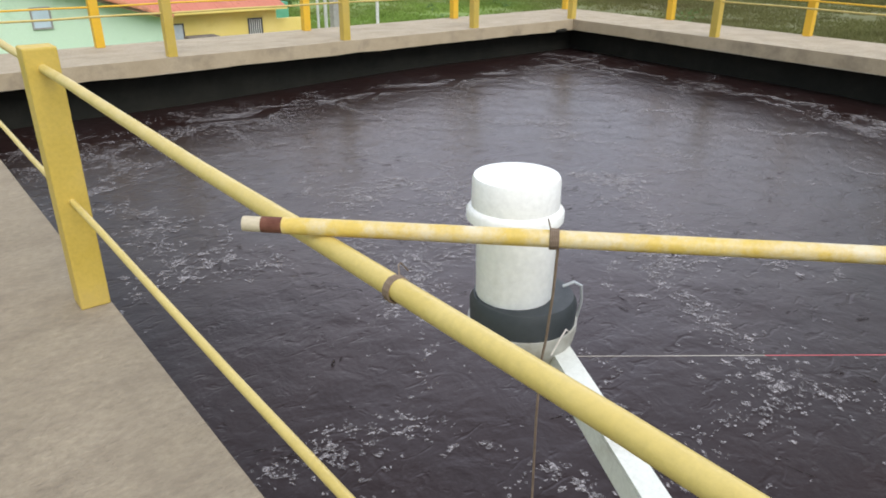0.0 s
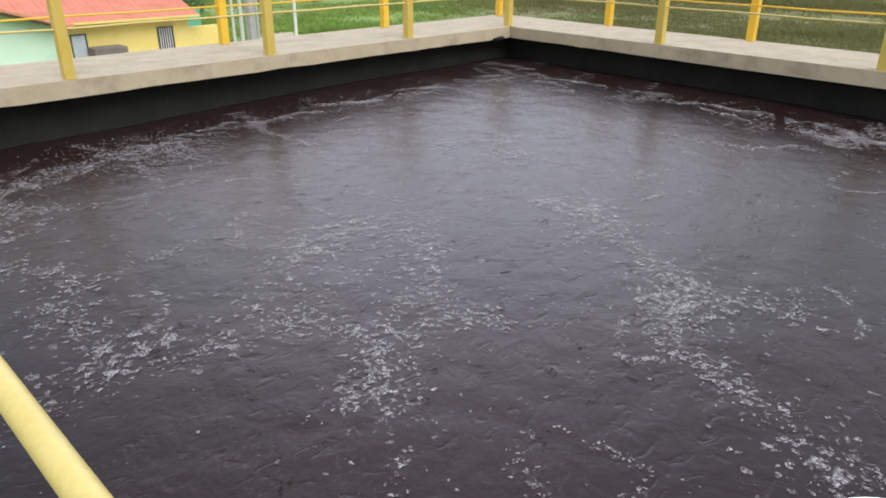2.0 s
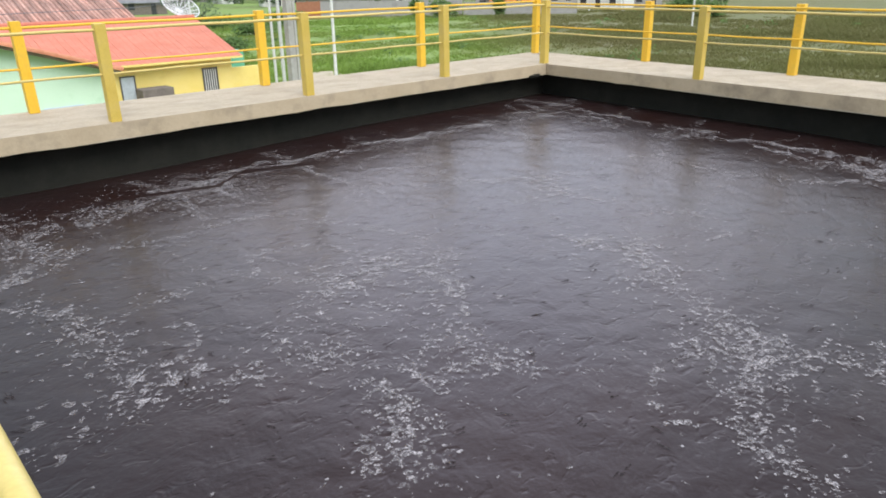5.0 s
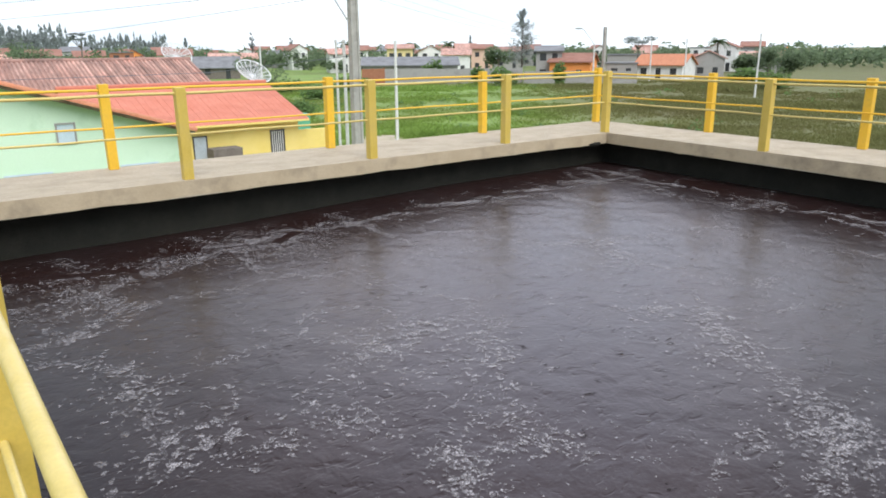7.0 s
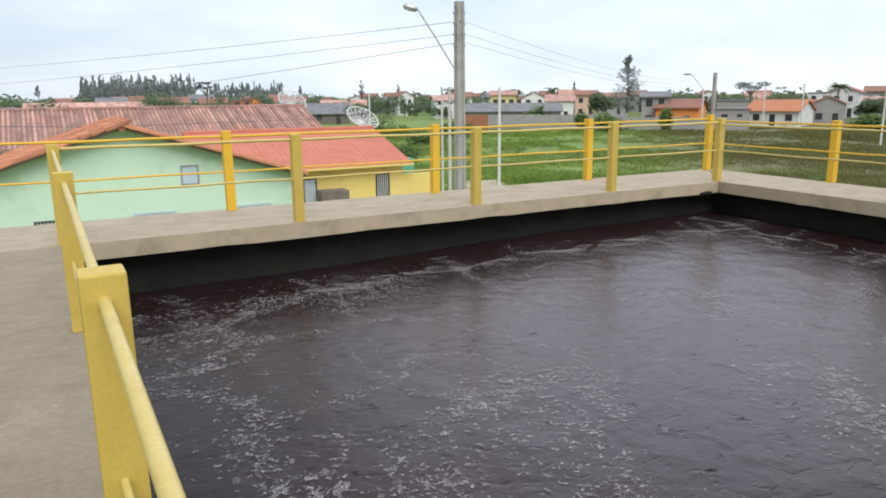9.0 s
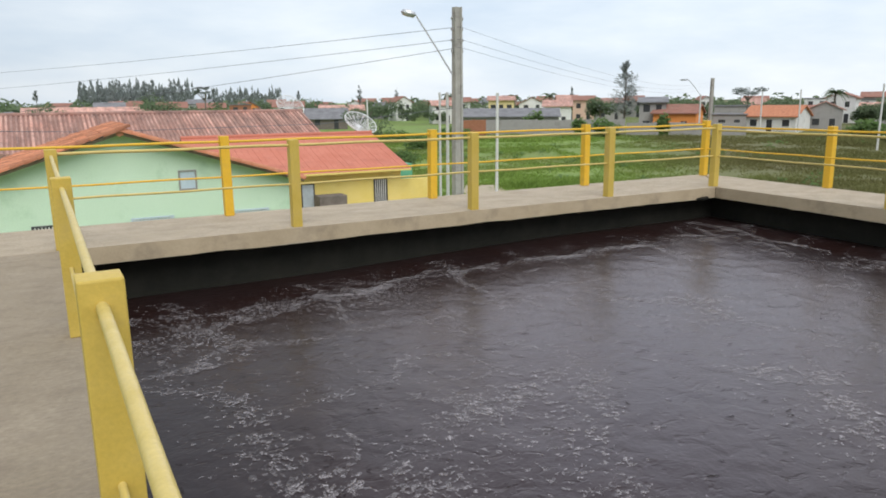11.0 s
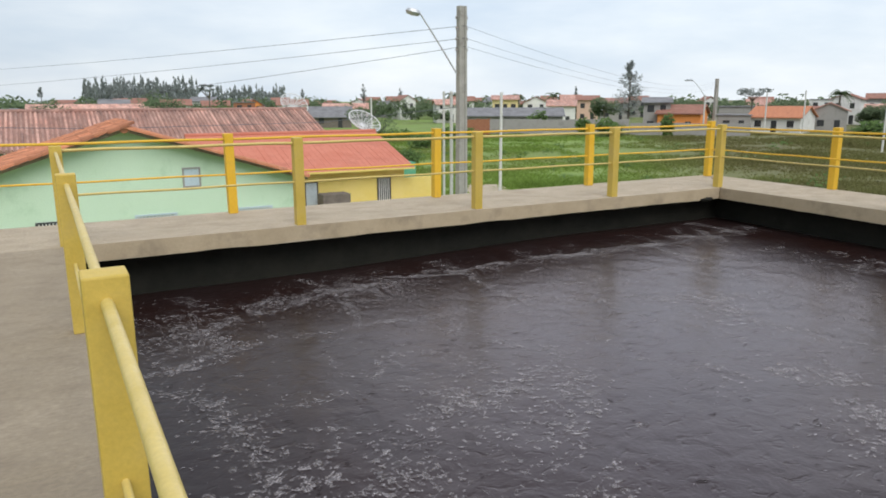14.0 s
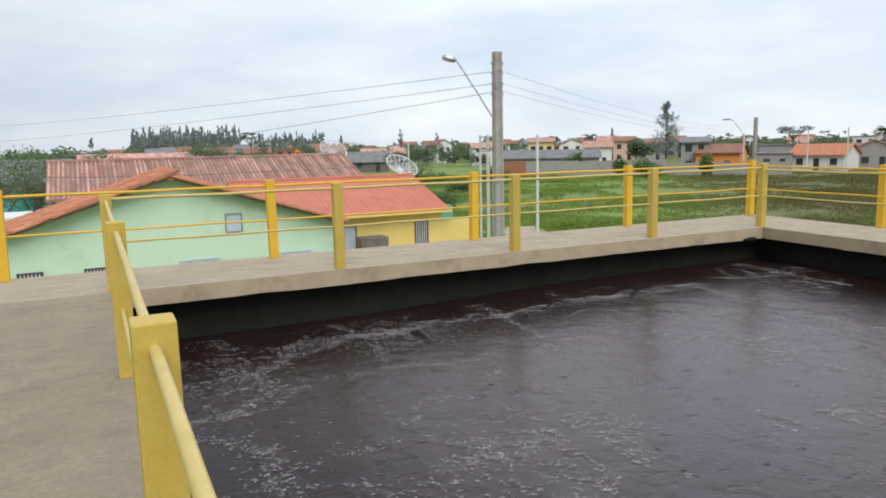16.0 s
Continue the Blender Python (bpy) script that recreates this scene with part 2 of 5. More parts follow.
POLE_CONC = surf("grey_pole_concrete", (0.36, 0.345, 0.315), (0.46, 0.445, 0.41), 2.5, 0.9, 0.3, 40, stain=(0.21, 0.20, 0.18), amount=0.45, sscale=2.0)
WHITE_POST = surf("whitewashed_post", (0.62, 0.62, 0.60), (0.72, 0.72, 0.70), 3, 0.85, 0.2, 40, stain=(0.45, 0.44, 0.41), amount=0.4, sscale=2.5)
GALV = surf("galvanised_steel", (0.50, 0.52, 0.54), (0.60, 0.62, 0.64), 12, 0.45, 0.05, 90, metal=0.6)
DISH_WHITE = surf("white_mesh_metal", (0.66, 0.67, 0.68), (0.76, 0.77, 0.78), 6, 0.5, 0.05, 60)
WIRE = surf("dark_cable", (0.10, 0.11, 0.13), (0.15, 0.16, 0.18), 8, 0.6, 0.0, 90)
FIBRO = surf("grey_fibre_sheet", (0.17, 0.17, 0.18), (0.24, 0.24, 0.25), 0.8, 0.9, 0.2, 8, stain=(0.10, 0.10, 0.10), amount=0.5, sscale=0.5)
GRASS = surf("field_grass", (0.15, 0.235, 0.045), (0.20, 0.285, 0.06), 0.12, 0.95, 0.4, 5, stain=(0.15, 0.135, 0.055), amount=0.6, sscale=0.05, sharp=0.2)
BLADE = surf("grass_blade", (0.18, 0.285, 0.05), (0.25, 0.35, 0.075), 0.12, 0.9, 0.0, 5, stain=(0.19, 0.165, 0.07), amount=0.6, sscale=0.05, island=0.2)
def dry_zone(m, dry):
    """Turns the growth straw brown over the dry eastern part of the field."""
    n, k = m.node_tree.nodes, m.node_tree.links
    p = n["Principled BSDF"]
    tc, dot, r, x, t = n.new("ShaderNodeTexCoord"), n.new("ShaderNodeVectorMath"), n.new("ShaderNodeMapRange"), n.new("ShaderNodeMix"), n.new("ShaderNodeTexNoise")
    add = n.new("ShaderNodeMath")
    add.operation = "MULTIPLY_ADD"
    add.inputs[1].default_value = 22
    dot.operation = "DOT_PRODUCT"
    dot.inputs[1].default_value = (0.74, -0.67, 0)
    t.inputs["Scale"].default_value, t.inputs["Detail"].default_value = 0.07, 5
    k.new(tc.outputs["Object"], dot.inputs[0])
    k.new(tc.outputs["Object"], t.inputs["Vector"])
    k.new(t.outputs["Fac"], add.inputs[0])
    k.new(dot.outputs["Value"], add.inputs[2])
    r.inputs["From Min"].default_value, r.inputs["From Max"].default_value = 6, 24
    r.inputs["To Max"].default_value = 0.8
    k.new(add.outputs["Value"], r.inputs["Value"])
    x.data_type = "RGBA"
    k.new(r.outputs["Result"], x.inputs["Factor"])
    k.new(p.inputs["Base Color"].links[0].from_socket, x.inputs["A"])
    x.inputs["B"].default_value = (*dry, 1)
    k.new(x.outputs["Result"], p.inputs["Base Color"])


dry_zone(GRASS, (0.115, 0.10, 0.042))
dry_zone(BLADE, (0.155, 0.132, 0.058))
DIRT = surf("sandy_track", (0.40, 0.33, 0.23), (0.48, 0.41, 0.30), 0.8, 0.95, 0.3, 6, stain=(0.22, 0.22, 0.10), amount=0.4, sscale=0.6)
LEAF = surf("broad_leaf", (0.12, 0.17, 0.085), (0.155, 0.21, 0.11), 0.6, 0.75, 0.0, 20, island=0.35)
LEAF_BRIGHT = surf("bright_leaf", (0.10, 0.18, 0.045), (0.15, 0.23, 0.07), 0.6, 0.75, 0.0, 20, island=0.3)
# needles of the far trees, lightened and greyed: distance haze put into the colour
NEEDLE_HAZED = surf("hazed_casuarina_needle", (0.22, 0.25, 0.24), (0.29, 0.32, 0.305), 0.6, 0.85, 0.0, 20, island=0.3)


def let_light_through(m, share):
    n, k = m.node_tree.nodes, m.node_tree.links
    p, out = n["Principled BSDF"], n["Material Output"]
    tr, mx = n.new("ShaderNodeBsdfTranslucent"), n.new("ShaderNodeMixShader")
    mx.inputs["Fac"].default_value = share
    k.new(p.inputs["Base Color"].links[0].from_socket, tr.inputs["Color"])
    k.new(p.outputs["BSDF"], mx.inputs[1])
    k.new(tr.outputs["BSDF"], mx.inputs[2])
    k.new(mx.outputs["Shader"], out.inputs["Surface"])


for foliage in (LEAF, LEAF_BRIGHT, NEEDLE_HAZED, BLADE):
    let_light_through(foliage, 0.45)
BARK = surf("grey_bark", (0.12, 0.10, 0.08), (0.19, 0.165, 0.135), 3, 0.9, 0.4, 30)
TEAL = surf("teal_paint", (0.05, 0.42, 0.42), (0.08, 0.50, 0.50), 2, 0.6, 0.1, 30)
CAR_WHITE = surf("white_car_paint", (0.75, 0.75, 0.76), (0.80, 0.80, 0.81), 2, 0.3, 0.0, 30)
CAR_BLUE = surf("blue_car_paint", (0.12, 0.20, 0.36), (0.16, 0.25, 0.42), 2, 0.35, 0.0, 30)


def water_material():
    m = bpy.data.materials.new("dark_effluent")
    m.use_nodes = True
    n, k = m.node_tree.nodes, m.node_tree.links
    p = n["Principled BSDF"]
    tc = n.new("ShaderNodeTexCoord")

    def tex(scale, detail, rough, dist=0.0, squash=(1, 1, 1)):
        mp = n.new("ShaderNodeMapping")
        mp.inputs["Scale"].default_value = squash
        k.new(tc.outputs["Object"], mp.inputs["Vector"])
        t = n.new("ShaderNodeTexNoise")
        for key, v in (("Scale", scale), ("Detail", detail), ("Roughness", rough), ("Distortion", dist)):
            t.inputs[key].default_value = v
        k.new(mp.outputs["Vector"], t.inputs["Vector"])
        return t.outputs["Fac"]

    broad, froth = tex(0.9, 4, 0.6, 0.6), tex(38, 4, 0.65, 0.4)
    patch = tex(1.1, 5, 0.65, 1.2)
    r1 = n.new("ShaderNodeValToRGB")
    r1.color_ramp.elements[0].position, r1.color_ramp.elements[0].color = 0.35, (0.017, 0.0072, 0.006, 1)
    r1.color_ramp.elements[1].position, r1.color_ramp.elements[1].color = 0.68, (0.015, 0.008, 0.008, 1)
    k.new(broad, r1.inputs["Fac"])
    f1, f2, f3 = n.new("ShaderNodeMapRange"), n.new("ShaderNodeMapRange"), n.new("ShaderNodeMath")
    f1.inputs["From Min"].default_value, f1.inputs["From Max"].default_value = 0.52, 0.74
    f2.inputs["From Min"].default_value, f2.inputs["From Max"].default_value = 0.42, 0.66
    k.new(froth, f1.inputs["Value"])
    k.new(patch, f2.inputs["Value"])
    f3.operation = "MULTIPLY"
    k.new(f1.outputs["Result"], f3.inputs[0])
    k.new(f2.outputs["Result"], f3.inputs[1])
    x = n.new("ShaderNodeMix")
    x.data_type = "RGBA"
    x.inputs["B"].default_value = (0.05, 0.042, 0.043, 1)
    k.new(f3.outputs["Value"], x.inputs["Factor"])
    k.new(r1.outputs["Color"], x.inputs["A"])
    k.new(x.outputs["Result"], p.inputs["Base Color"])
    rr = n.new("ShaderNodeMapRange")
    rr.inputs["To Min"].default_value, rr.inputs["To Max"].default_value = 0.28, 0.48
    k.new(f3.outputs["Value"], rr.inputs["Value"])
    k.new(rr.outputs["Result"], p.inputs["Roughness"])
    p.inputs["IOR"].default_value = 1.33
    p.inputs["Specular Tint"].default_value = (1.0, 0.92, 0.985, 1)
    chop, fine = tex(5.0, 3, 0.5, 0.5, (1, 1, 1)), tex(30, 4, 0.6, 0.3)
    b1, b2 = n.new("ShaderNodeBump"), n.new("ShaderNodeBump")
    b1.inputs["Strength"].default_value, b1.inputs["Distance"].default_value = 0.19, 0.05
    b2.inputs["Strength"].default_value, b2.inputs["Distance"].default_value = 0.12, 0.012
    k.new(chop, b1.inputs["Height"])
    k.new(fine, b2.inputs["Height"])
    # rings that spread from the boils, and small dimples
    vo, sn, b3, b4, dm = n.new("ShaderNodeTexVoronoi"), n.new("ShaderNodeMath"), n.new("ShaderNodeBump"), n.new("ShaderNodeBump"), n.new("ShaderNodeMapRange")
    vo.inputs["Scale"].default_value = 0.55
    wob = n.new("ShaderNodeMath")
    wob.operation = "MULTIPLY_ADD"
    wob.inputs[1].default_value = 34.0
    k.new(tc.outputs["Object"], vo.inputs["Vector"])
    k.new(vo.outputs["Distance"], wob.inputs[0])
    k.new(tex(2.2, 3, 0.5), wob.inputs[2])
    sn.operation = "SINE"
    k.new(wob.outputs["Value"], sn.inputs[0])
    k.new(sn.outputs["Value"], b3.inputs["Height"])
    b3.inputs["Strength"].default_value, b3.inputs["Distance"].default_value = 0.12, 0.005
    k.new(tex(7, 2, 0.5, 0.8, (1, 1.6, 1)), dm.inputs["Value"])
    dm.inputs["From Min"].default_value, dm.inputs["From Max"].default_value = 0.60, 0.76
    k.new(dm.outputs["Result"], b4.inputs["Height"])
    b4.invert = True
    b4.inputs["Strength"].default_value, b4.inputs["Distance"].default_value = 0.18, 0.02
    k.new(b3.outputs["Normal"], b4.inputs["Normal"])
    k.new(b4.outputs["Normal"], b1.inputs["Normal"])
    k.new(b1.outputs["Normal"], b2.inputs["Normal"])
    k.new(b2.outputs["Normal"], p.inputs["Normal"])
    return m


WATER = water_material()


# ---- building helpers ----
def box(bm, x0, x1, y0, y1, z0, z1, m=None, bevel=0.0):
    made = bmesh.ops.create_cube(bm, size=1.0)["verts"]
    bmesh.ops.transform(bm, matrix=Matrix.Translation(((x0 + x1) / 2, (y0 + y1) / 2, (z0 + z1) / 2)) @ Matrix.Diagonal((x1 - x0, y1 - y0, z1 - z0, 1)), verts=made)
    if bevel:
        edges = list({e for v in made for e in v.link_edges})
        made = list({v for f in bmesh.ops.bevel(bm, geom=edges, offset=bevel, segments=2, affect="EDGES", profile=0.6)["faces"] for v in f.verts} | {v for v in made if v.is_valid})
    if m is not None:
        bmesh.ops.transform(bm, matrix=m, verts=made)
    return bm


def tube(bm, p0, p1, r0, r1=None, seg=12, caps=True):
    p0, p1 = Vector(p0), Vector(p1)
    q = (p1 - p0).to_track_quat("Z", "Y").to_matrix().to_4x4()
    made = bmesh.ops.create_cone(bm, cap_ends=caps, segments=seg, radius1=r0, radius2=r0 if r1 is None else r1, depth=(p1 - p0).length)["verts"]
    bmesh.ops.transform(bm, matrix=Matrix.Translation((p0 + p1) / 2) @ q, verts=made)
    return bm


def line(bm, pts, r, seg=8):
    """One swept tube along points."""
    pts = [Vector(p) for p in pts]
    rings = []
    for i, p in enumerate(pts):
        d = (pts[min(i + 1, len(pts) - 1)] - pts[max(i - 1, 0)]).normalized()
        u = d.orthogonal().normalized() if not rings else (last - d * last.dot(d)).normalized()
        last, w = u, d.cross(u)
        rings.append([bm.verts.new(p + r * (math.cos(a) * u + math.sin(a) * w)) for a in [2 * math.pi * s / seg for s in range(seg)]])
    for a, b in zip(rings, rings[1:]):
        for s in range(seg):
            bm.faces.new((a[s], a[(s + 1) % seg], b[(s + 1) % seg], b[s]))
    bm.faces.new(rings[0][::-1])
    bm.faces.new(rings[-1])
    return bm


def lathe(bm, profile, seg=40, at=(0, 0, 0)):
    rings = [[bm.verts.new((at[0] + r * math.cos(2 * math.pi * s / seg), at[1] + r * math.sin(2 * math.pi * s / seg), at[2] + z)) for s in range(seg)] for r, z in profile]
    for a, b in zip(rings, rings[1:]):
        for s in range(seg):
            bm.faces.new((a[s], a[(s + 1) % seg], b[(s + 1) % seg], b[s]))
    bm.faces.new(rings[0][::-1])
    bm.faces.new(rings[-1])
    return bm


def prism(bm, outline, y0, y1):
    """An outline in x and z, drawn out from y0 to y1."""
    a = [bm.verts.new((x, y0, z)) for x, z in outline]
    b = [bm.verts.new((x, y1, z)) for x, z in outline]
    n = len(a)
    bm.faces.new(a)
    bm.faces.new(b[::-1])
    for i in range(n):
        bm.faces.new((a[i], b[i], b[(i + 1) % n], a[(i + 1) % n]))
    return bm


def mesh_of(bm, name, material, smooth=False):
    bmesh.ops.recalc_face_normals(bm, faces=bm.faces)
    me = bpy.data.meshes.new(name)
    bm.to_mesh(me)
    bm.free()
    me.materials.append(material)
    if smooth:
        for f in me.polygons:
            f.use_smooth = True
        me.set_sharp_from_angle(angle=radians(40))
    return me


def part(name, bm, material, parent=None, label="", smooth=False):
    ob = new(name, mesh_of(bm, name, material, smooth))
    if parent:
        ob.parent = parent
    return tagged(ob, label)


def thing(name, label, category, group="", kind="", at=(0, 0, 0), turn=0.0):
    ob = new(name)
    ob.matrix_basis = pose(*at, 0, 0, turn)
    ob.empty_display_size = 0.2
    return tagged(ob, label, category, group, kind)


def soup(name, verts, faces, material, parent=None, label=""):
    me = bpy.data.meshes.new(name)
    me.from_pydata(verts, [], faces)
    me.materials.append(material)
    ob = new(name, me)
    if parent:
        ob.parent = parent
    return tagged(ob, label)


def spot(azimuth, far):
    """A place in the landscape, by its bearing from the walkway and its distance in paces of 0.9 m."""
    a = radians(azimuth)
    return -10.05 + 0.9 * far * math.sin(a), -8.24 + 0.9 * far * math.cos(a)


GROUND = -4.15
WATER_Z, FOAM_UP = -0.67, 0.0036
LEAN = 0.066   # the tank's right side leans in by this much per metre


def rx(y):
    return LEAN * y


# ---- tank ----
def tank():
    t = thing("tank", "open concrete treatment tank with stained, shade-darkened inner walls", "tank", kind="structure")
    bm = bmesh.new()
    box(bm, -10.6, 0.62, 0.22, 0.62, GROUND, -0.19)
    part("wall_north", bm, WALL_DARK, t)
    bm = bmesh.new()
    box(bm, -10.6, -10.2, -13.4, 0.217, GROUND, -0.19)
    part("wall_west", bm, WALL_DARK, t)
    bm = bmesh.new()
    v = [bm.verts.new(p) for p in ((0.22, 0.217, GROUND), (0.62, 0.217, GROUND), (0.62 + rx(-13.4), -13.4, GROUND), (0.22 + rx(-13.4), -13.4, GROUND),
                                   (0.22, 0.217, -0.19), (0.62, 0.217, -0.19), (0.62 + rx(-13.4), -13.4, -0.19), (0.22 + rx(-13.4), -13.4, -0.19))]
    for f in ((0, 1, 2, 3), (7, 6, 5, 4), (0, 4, 5, 1), (1, 5, 6, 2), (2, 6, 7, 3), (3, 7, 4, 0)):
        bm.faces.new([v[i] for i in f])
    part("wall_east", bm, WALL_DARK, t)
    bm = bmesh.new()
    box(bm, -10.6, 0.62 + rx(-13.4), -13.8, -13.403, GROUND, -0.19)
    part("wall_south", bm, WALL_DARK, t)
    return t


def slab(name, corners, label, z0=-0.182, z1=0.0, top_mat=None):
    """A walkway slab with a slightly worn, rounded upper edge."""
    bm = bmesh.new()
    rim = []
    for (xa, ya), (xb, yb) in zip(corners, corners[1:] + corners[:1]):
        steps = max(1, int(math.hypot(xb - xa, yb - ya) / 0.14))
        rim += [(xa + (xb - xa) * i / steps, ya + (yb - ya) * i / steps, i > 0) for i in range(steps)]
    a = [bm.verts.new((x, y, z0 + (0.016 * noise.noise((x * 2.2, y * 2.2, 7)) + 0.012 * noise.noise((x * 9, y * 9, 3)) if free else 0))) for x, y, free in rim]
    b = [bm.verts.new((x, y, z1)) for x, y, free in rim]
    n = len(a)
    bm.faces.new(a[::-1])
    top = bm.faces.new(b)
    for i in range(n):
        bm.faces.new((a[i], a[(i + 1) % n], b[(i + 1) % n], b[i]))
    bmesh.ops.bevel(bm, geom=[e for e in top.edges], offset=0.012, segments=2, affect="EDGES")
    ob = part(name, bm, top_mat or CONCRETE)
    ob.data.materials.append(FASCIA)
    for f in ob.data.polygons:
        if abs(f.normal.z) < 0.5:
            f.material_index = 1
    return tagged(ob, label, "walkway", kind="structure")


tank()


def sludge_clump():
    """Ragged dark lump added for a notch under the walkway's edge near the corner."""
    bm = bmesh.new()
    bmesh.ops.create_icosphere(bm, subdivisions=3, radius=1.0)
    for v in bm.verts:
        k = 1 + 0.35 * noise.noise(v.co * 1.7) + 0.2 * noise.noise(v.co * 4.0)
        v.co = Vector((v.co.x * 0.15 * k, v.co.y * 0.03 * k, v.co.z * 0.032 * k))
    ob = part("sludge_clump", bm, WALL_DARK, smooth=True)
    ob.matrix_basis = pose(-0.36, -0.085, -0.175)
    return tagged(ob, "ragged dark lump added for a notch in the walkway edge", "sludge")


sludge_clump()
slab("walkway_west", ((-11.5, -13.8), (-9.885, -13.8), (-9.885, -0.08), (-11.5, -0.08)), "trodden brownish-grey concrete walkway slab, stained and worn", top_mat=CONCRETE_WORN)
slab("walkway_north", ((-11.5, -0.076), (-0.064, -0.076), (1.50, 1.50), (-11.5, 1.50)), "sandy-grey concrete walkway slab with weathered edge")
slab("walkway_east", ((-0.06, -0.08), (-0.06 + rx(-13.7), -13.8), (1.53 + rx(-13.7), -13.8), (1.53, 1.50)), "sandy-grey concrete walkway slab beside the tank")


def surge(x, y):
    """The current runs up against the far corner and stands a little higher there."""
    d = max(0.0, min(-y, rx(y) - x))
    k = max(0.0, min(1.0, (x + 8.0) / 5.0)) * max(0.2, min(1.0, (y + 9.0) / 5.0))
    return 0.10 * math.exp(-d / 1.2) * k * k * (3 - 2 * k)


def water_sheet():
    nx, ny = 260, 340
    xs, ys = np.linspace(-10.19, 0.21, nx), np.linspace(-13.39, 0.21, ny)
    verts, faces = [], []
    for j, y in enumerate(ys):
        for i, x in enumerate(xs):
            xx = min(x, 0.215 + rx(y - 0.2))
            z = surge(xx, y) + 0.0045 * noise.noise((xx * 2.3 + 0.5 * noise.noise((xx, y, 5)), y * 2.3, 3)) + 0.0018 * noise.noise((xx * 5.5, y * 5.5, 9))
            verts.append((xx, y, WATER_Z + z))
    for j in range(ny - 1):
        for i in range(nx - 1):
            a = j * nx + i
            faces.append((a, a + 1, a + nx + 1, a + nx))
    ob = soup("water", verts, faces, WATER)
    for f in ob.data.polygons:
        f.use_smooth = True
    return tagged(ob, "dark brown churning effluent with grey sheen", "water", kind="structure")


water_sheet()


# ---- railings ----
def railing(posts, top, post_mat, rail_mat, label, width=0.115, rail_z=0.985, mid_z=0.52, r_top=0.017, r_mid=0.013, offset=(0, 0), run=None):
    """Posts at plan places with a thick top rail and a thin middle rail through them."""
    r = thing("railing", label, "railing", group="walkway railings")
    for i, (x, y) in enumerate(posts):
        bm = bmesh.new()
        h = top * (1 + 0.006 * math.sin(5 * i + x))
        box(bm, x - width / 2, x + width / 2, y - width / 2, y + width / 2, 0.0, h, bevel=0.007)
        bmesh.ops.rotate(bm, verts=bm.verts, cent=(x, y, 0), matrix=Matrix.Rotation(radians(0.5 * math.sin(3 * i + y)), 3, "Y"))
        part("post", bm, post_mat, r)
    run = run or [posts[0], posts[-1]]
    (xa, ya), (xb, yb) = run
    n = 24
    for name, z, rad in (("top_rail", rail_z, r_top), ("middle_rail", mid_z, r_mid)):
        bm = bmesh.new()
        pts = [(xa + (xb - xa) * s / n + offset[0], ya + (yb - ya) * s / n + offset[1], z + 0.004 * math.sin(s * 1.7)) for s in range(n + 1)]
        part(name, line(bm, pts, rad, 14), rail_mat, r, smooth=True)
    return r


railing([(-9.945, -12.24), (-9.945, -9.24), (-9.945, -6.24), (-9.945, -3.22), (-9.945, 0.0)], 1.04, YELLOW_PALE, YELLOW_RAIL,
        "faded yellow concrete posts with pale yellow pipe rails", rail_z=0.966, mid_z=0.461, r_top=0.0165, r_mid=0.0118, run=[(-9.949, -13.3), (-9.949, -0.02)])
railing([(-7.41, 0.02), (-4.88, 0.02), (-2.40, 0.02), (0.0, 0.03)], 1.055, YELLOW_PALE, YELLOW_RAIL,
        "faded yellow posts with two thin pale rails on the inner edge", run=[(-9.9, 0.02), (0, 0.03)])
railing([(-11.07, 1.35), (-7.91, 1.35), (-4.795, 1.35), (-1.735, 1.35), (1.29, 1.35)], 1.06, YELLOW_DEEP, YELLOW_DEEP,
        "deep yellow posts with two thin rails on the outer edge")
railing([(-0.18, -3.03), (-0.37, -6.05), (-0.57, -9.1), (-0.77, -12.1)], 1.015, YELLOW_PALE, YELLOW_RAIL,
        "faded yellow posts with two thin pale rails beside the tank", rail_z=0.95, run=[(0.0, -0.03), (-0.77, -12.1)])
railing([(1.35, -1.17), (1.10, -3.84), (0.88, -6.5), (0.66, -9.2)], 1.01, YELLOW_DEEP, YELLOW_DEEP,
        "deep yellow posts with two thin rails on the far edge", rail_z=0.95, run=[(1.30, 1.30), (0.66, -9.2)])


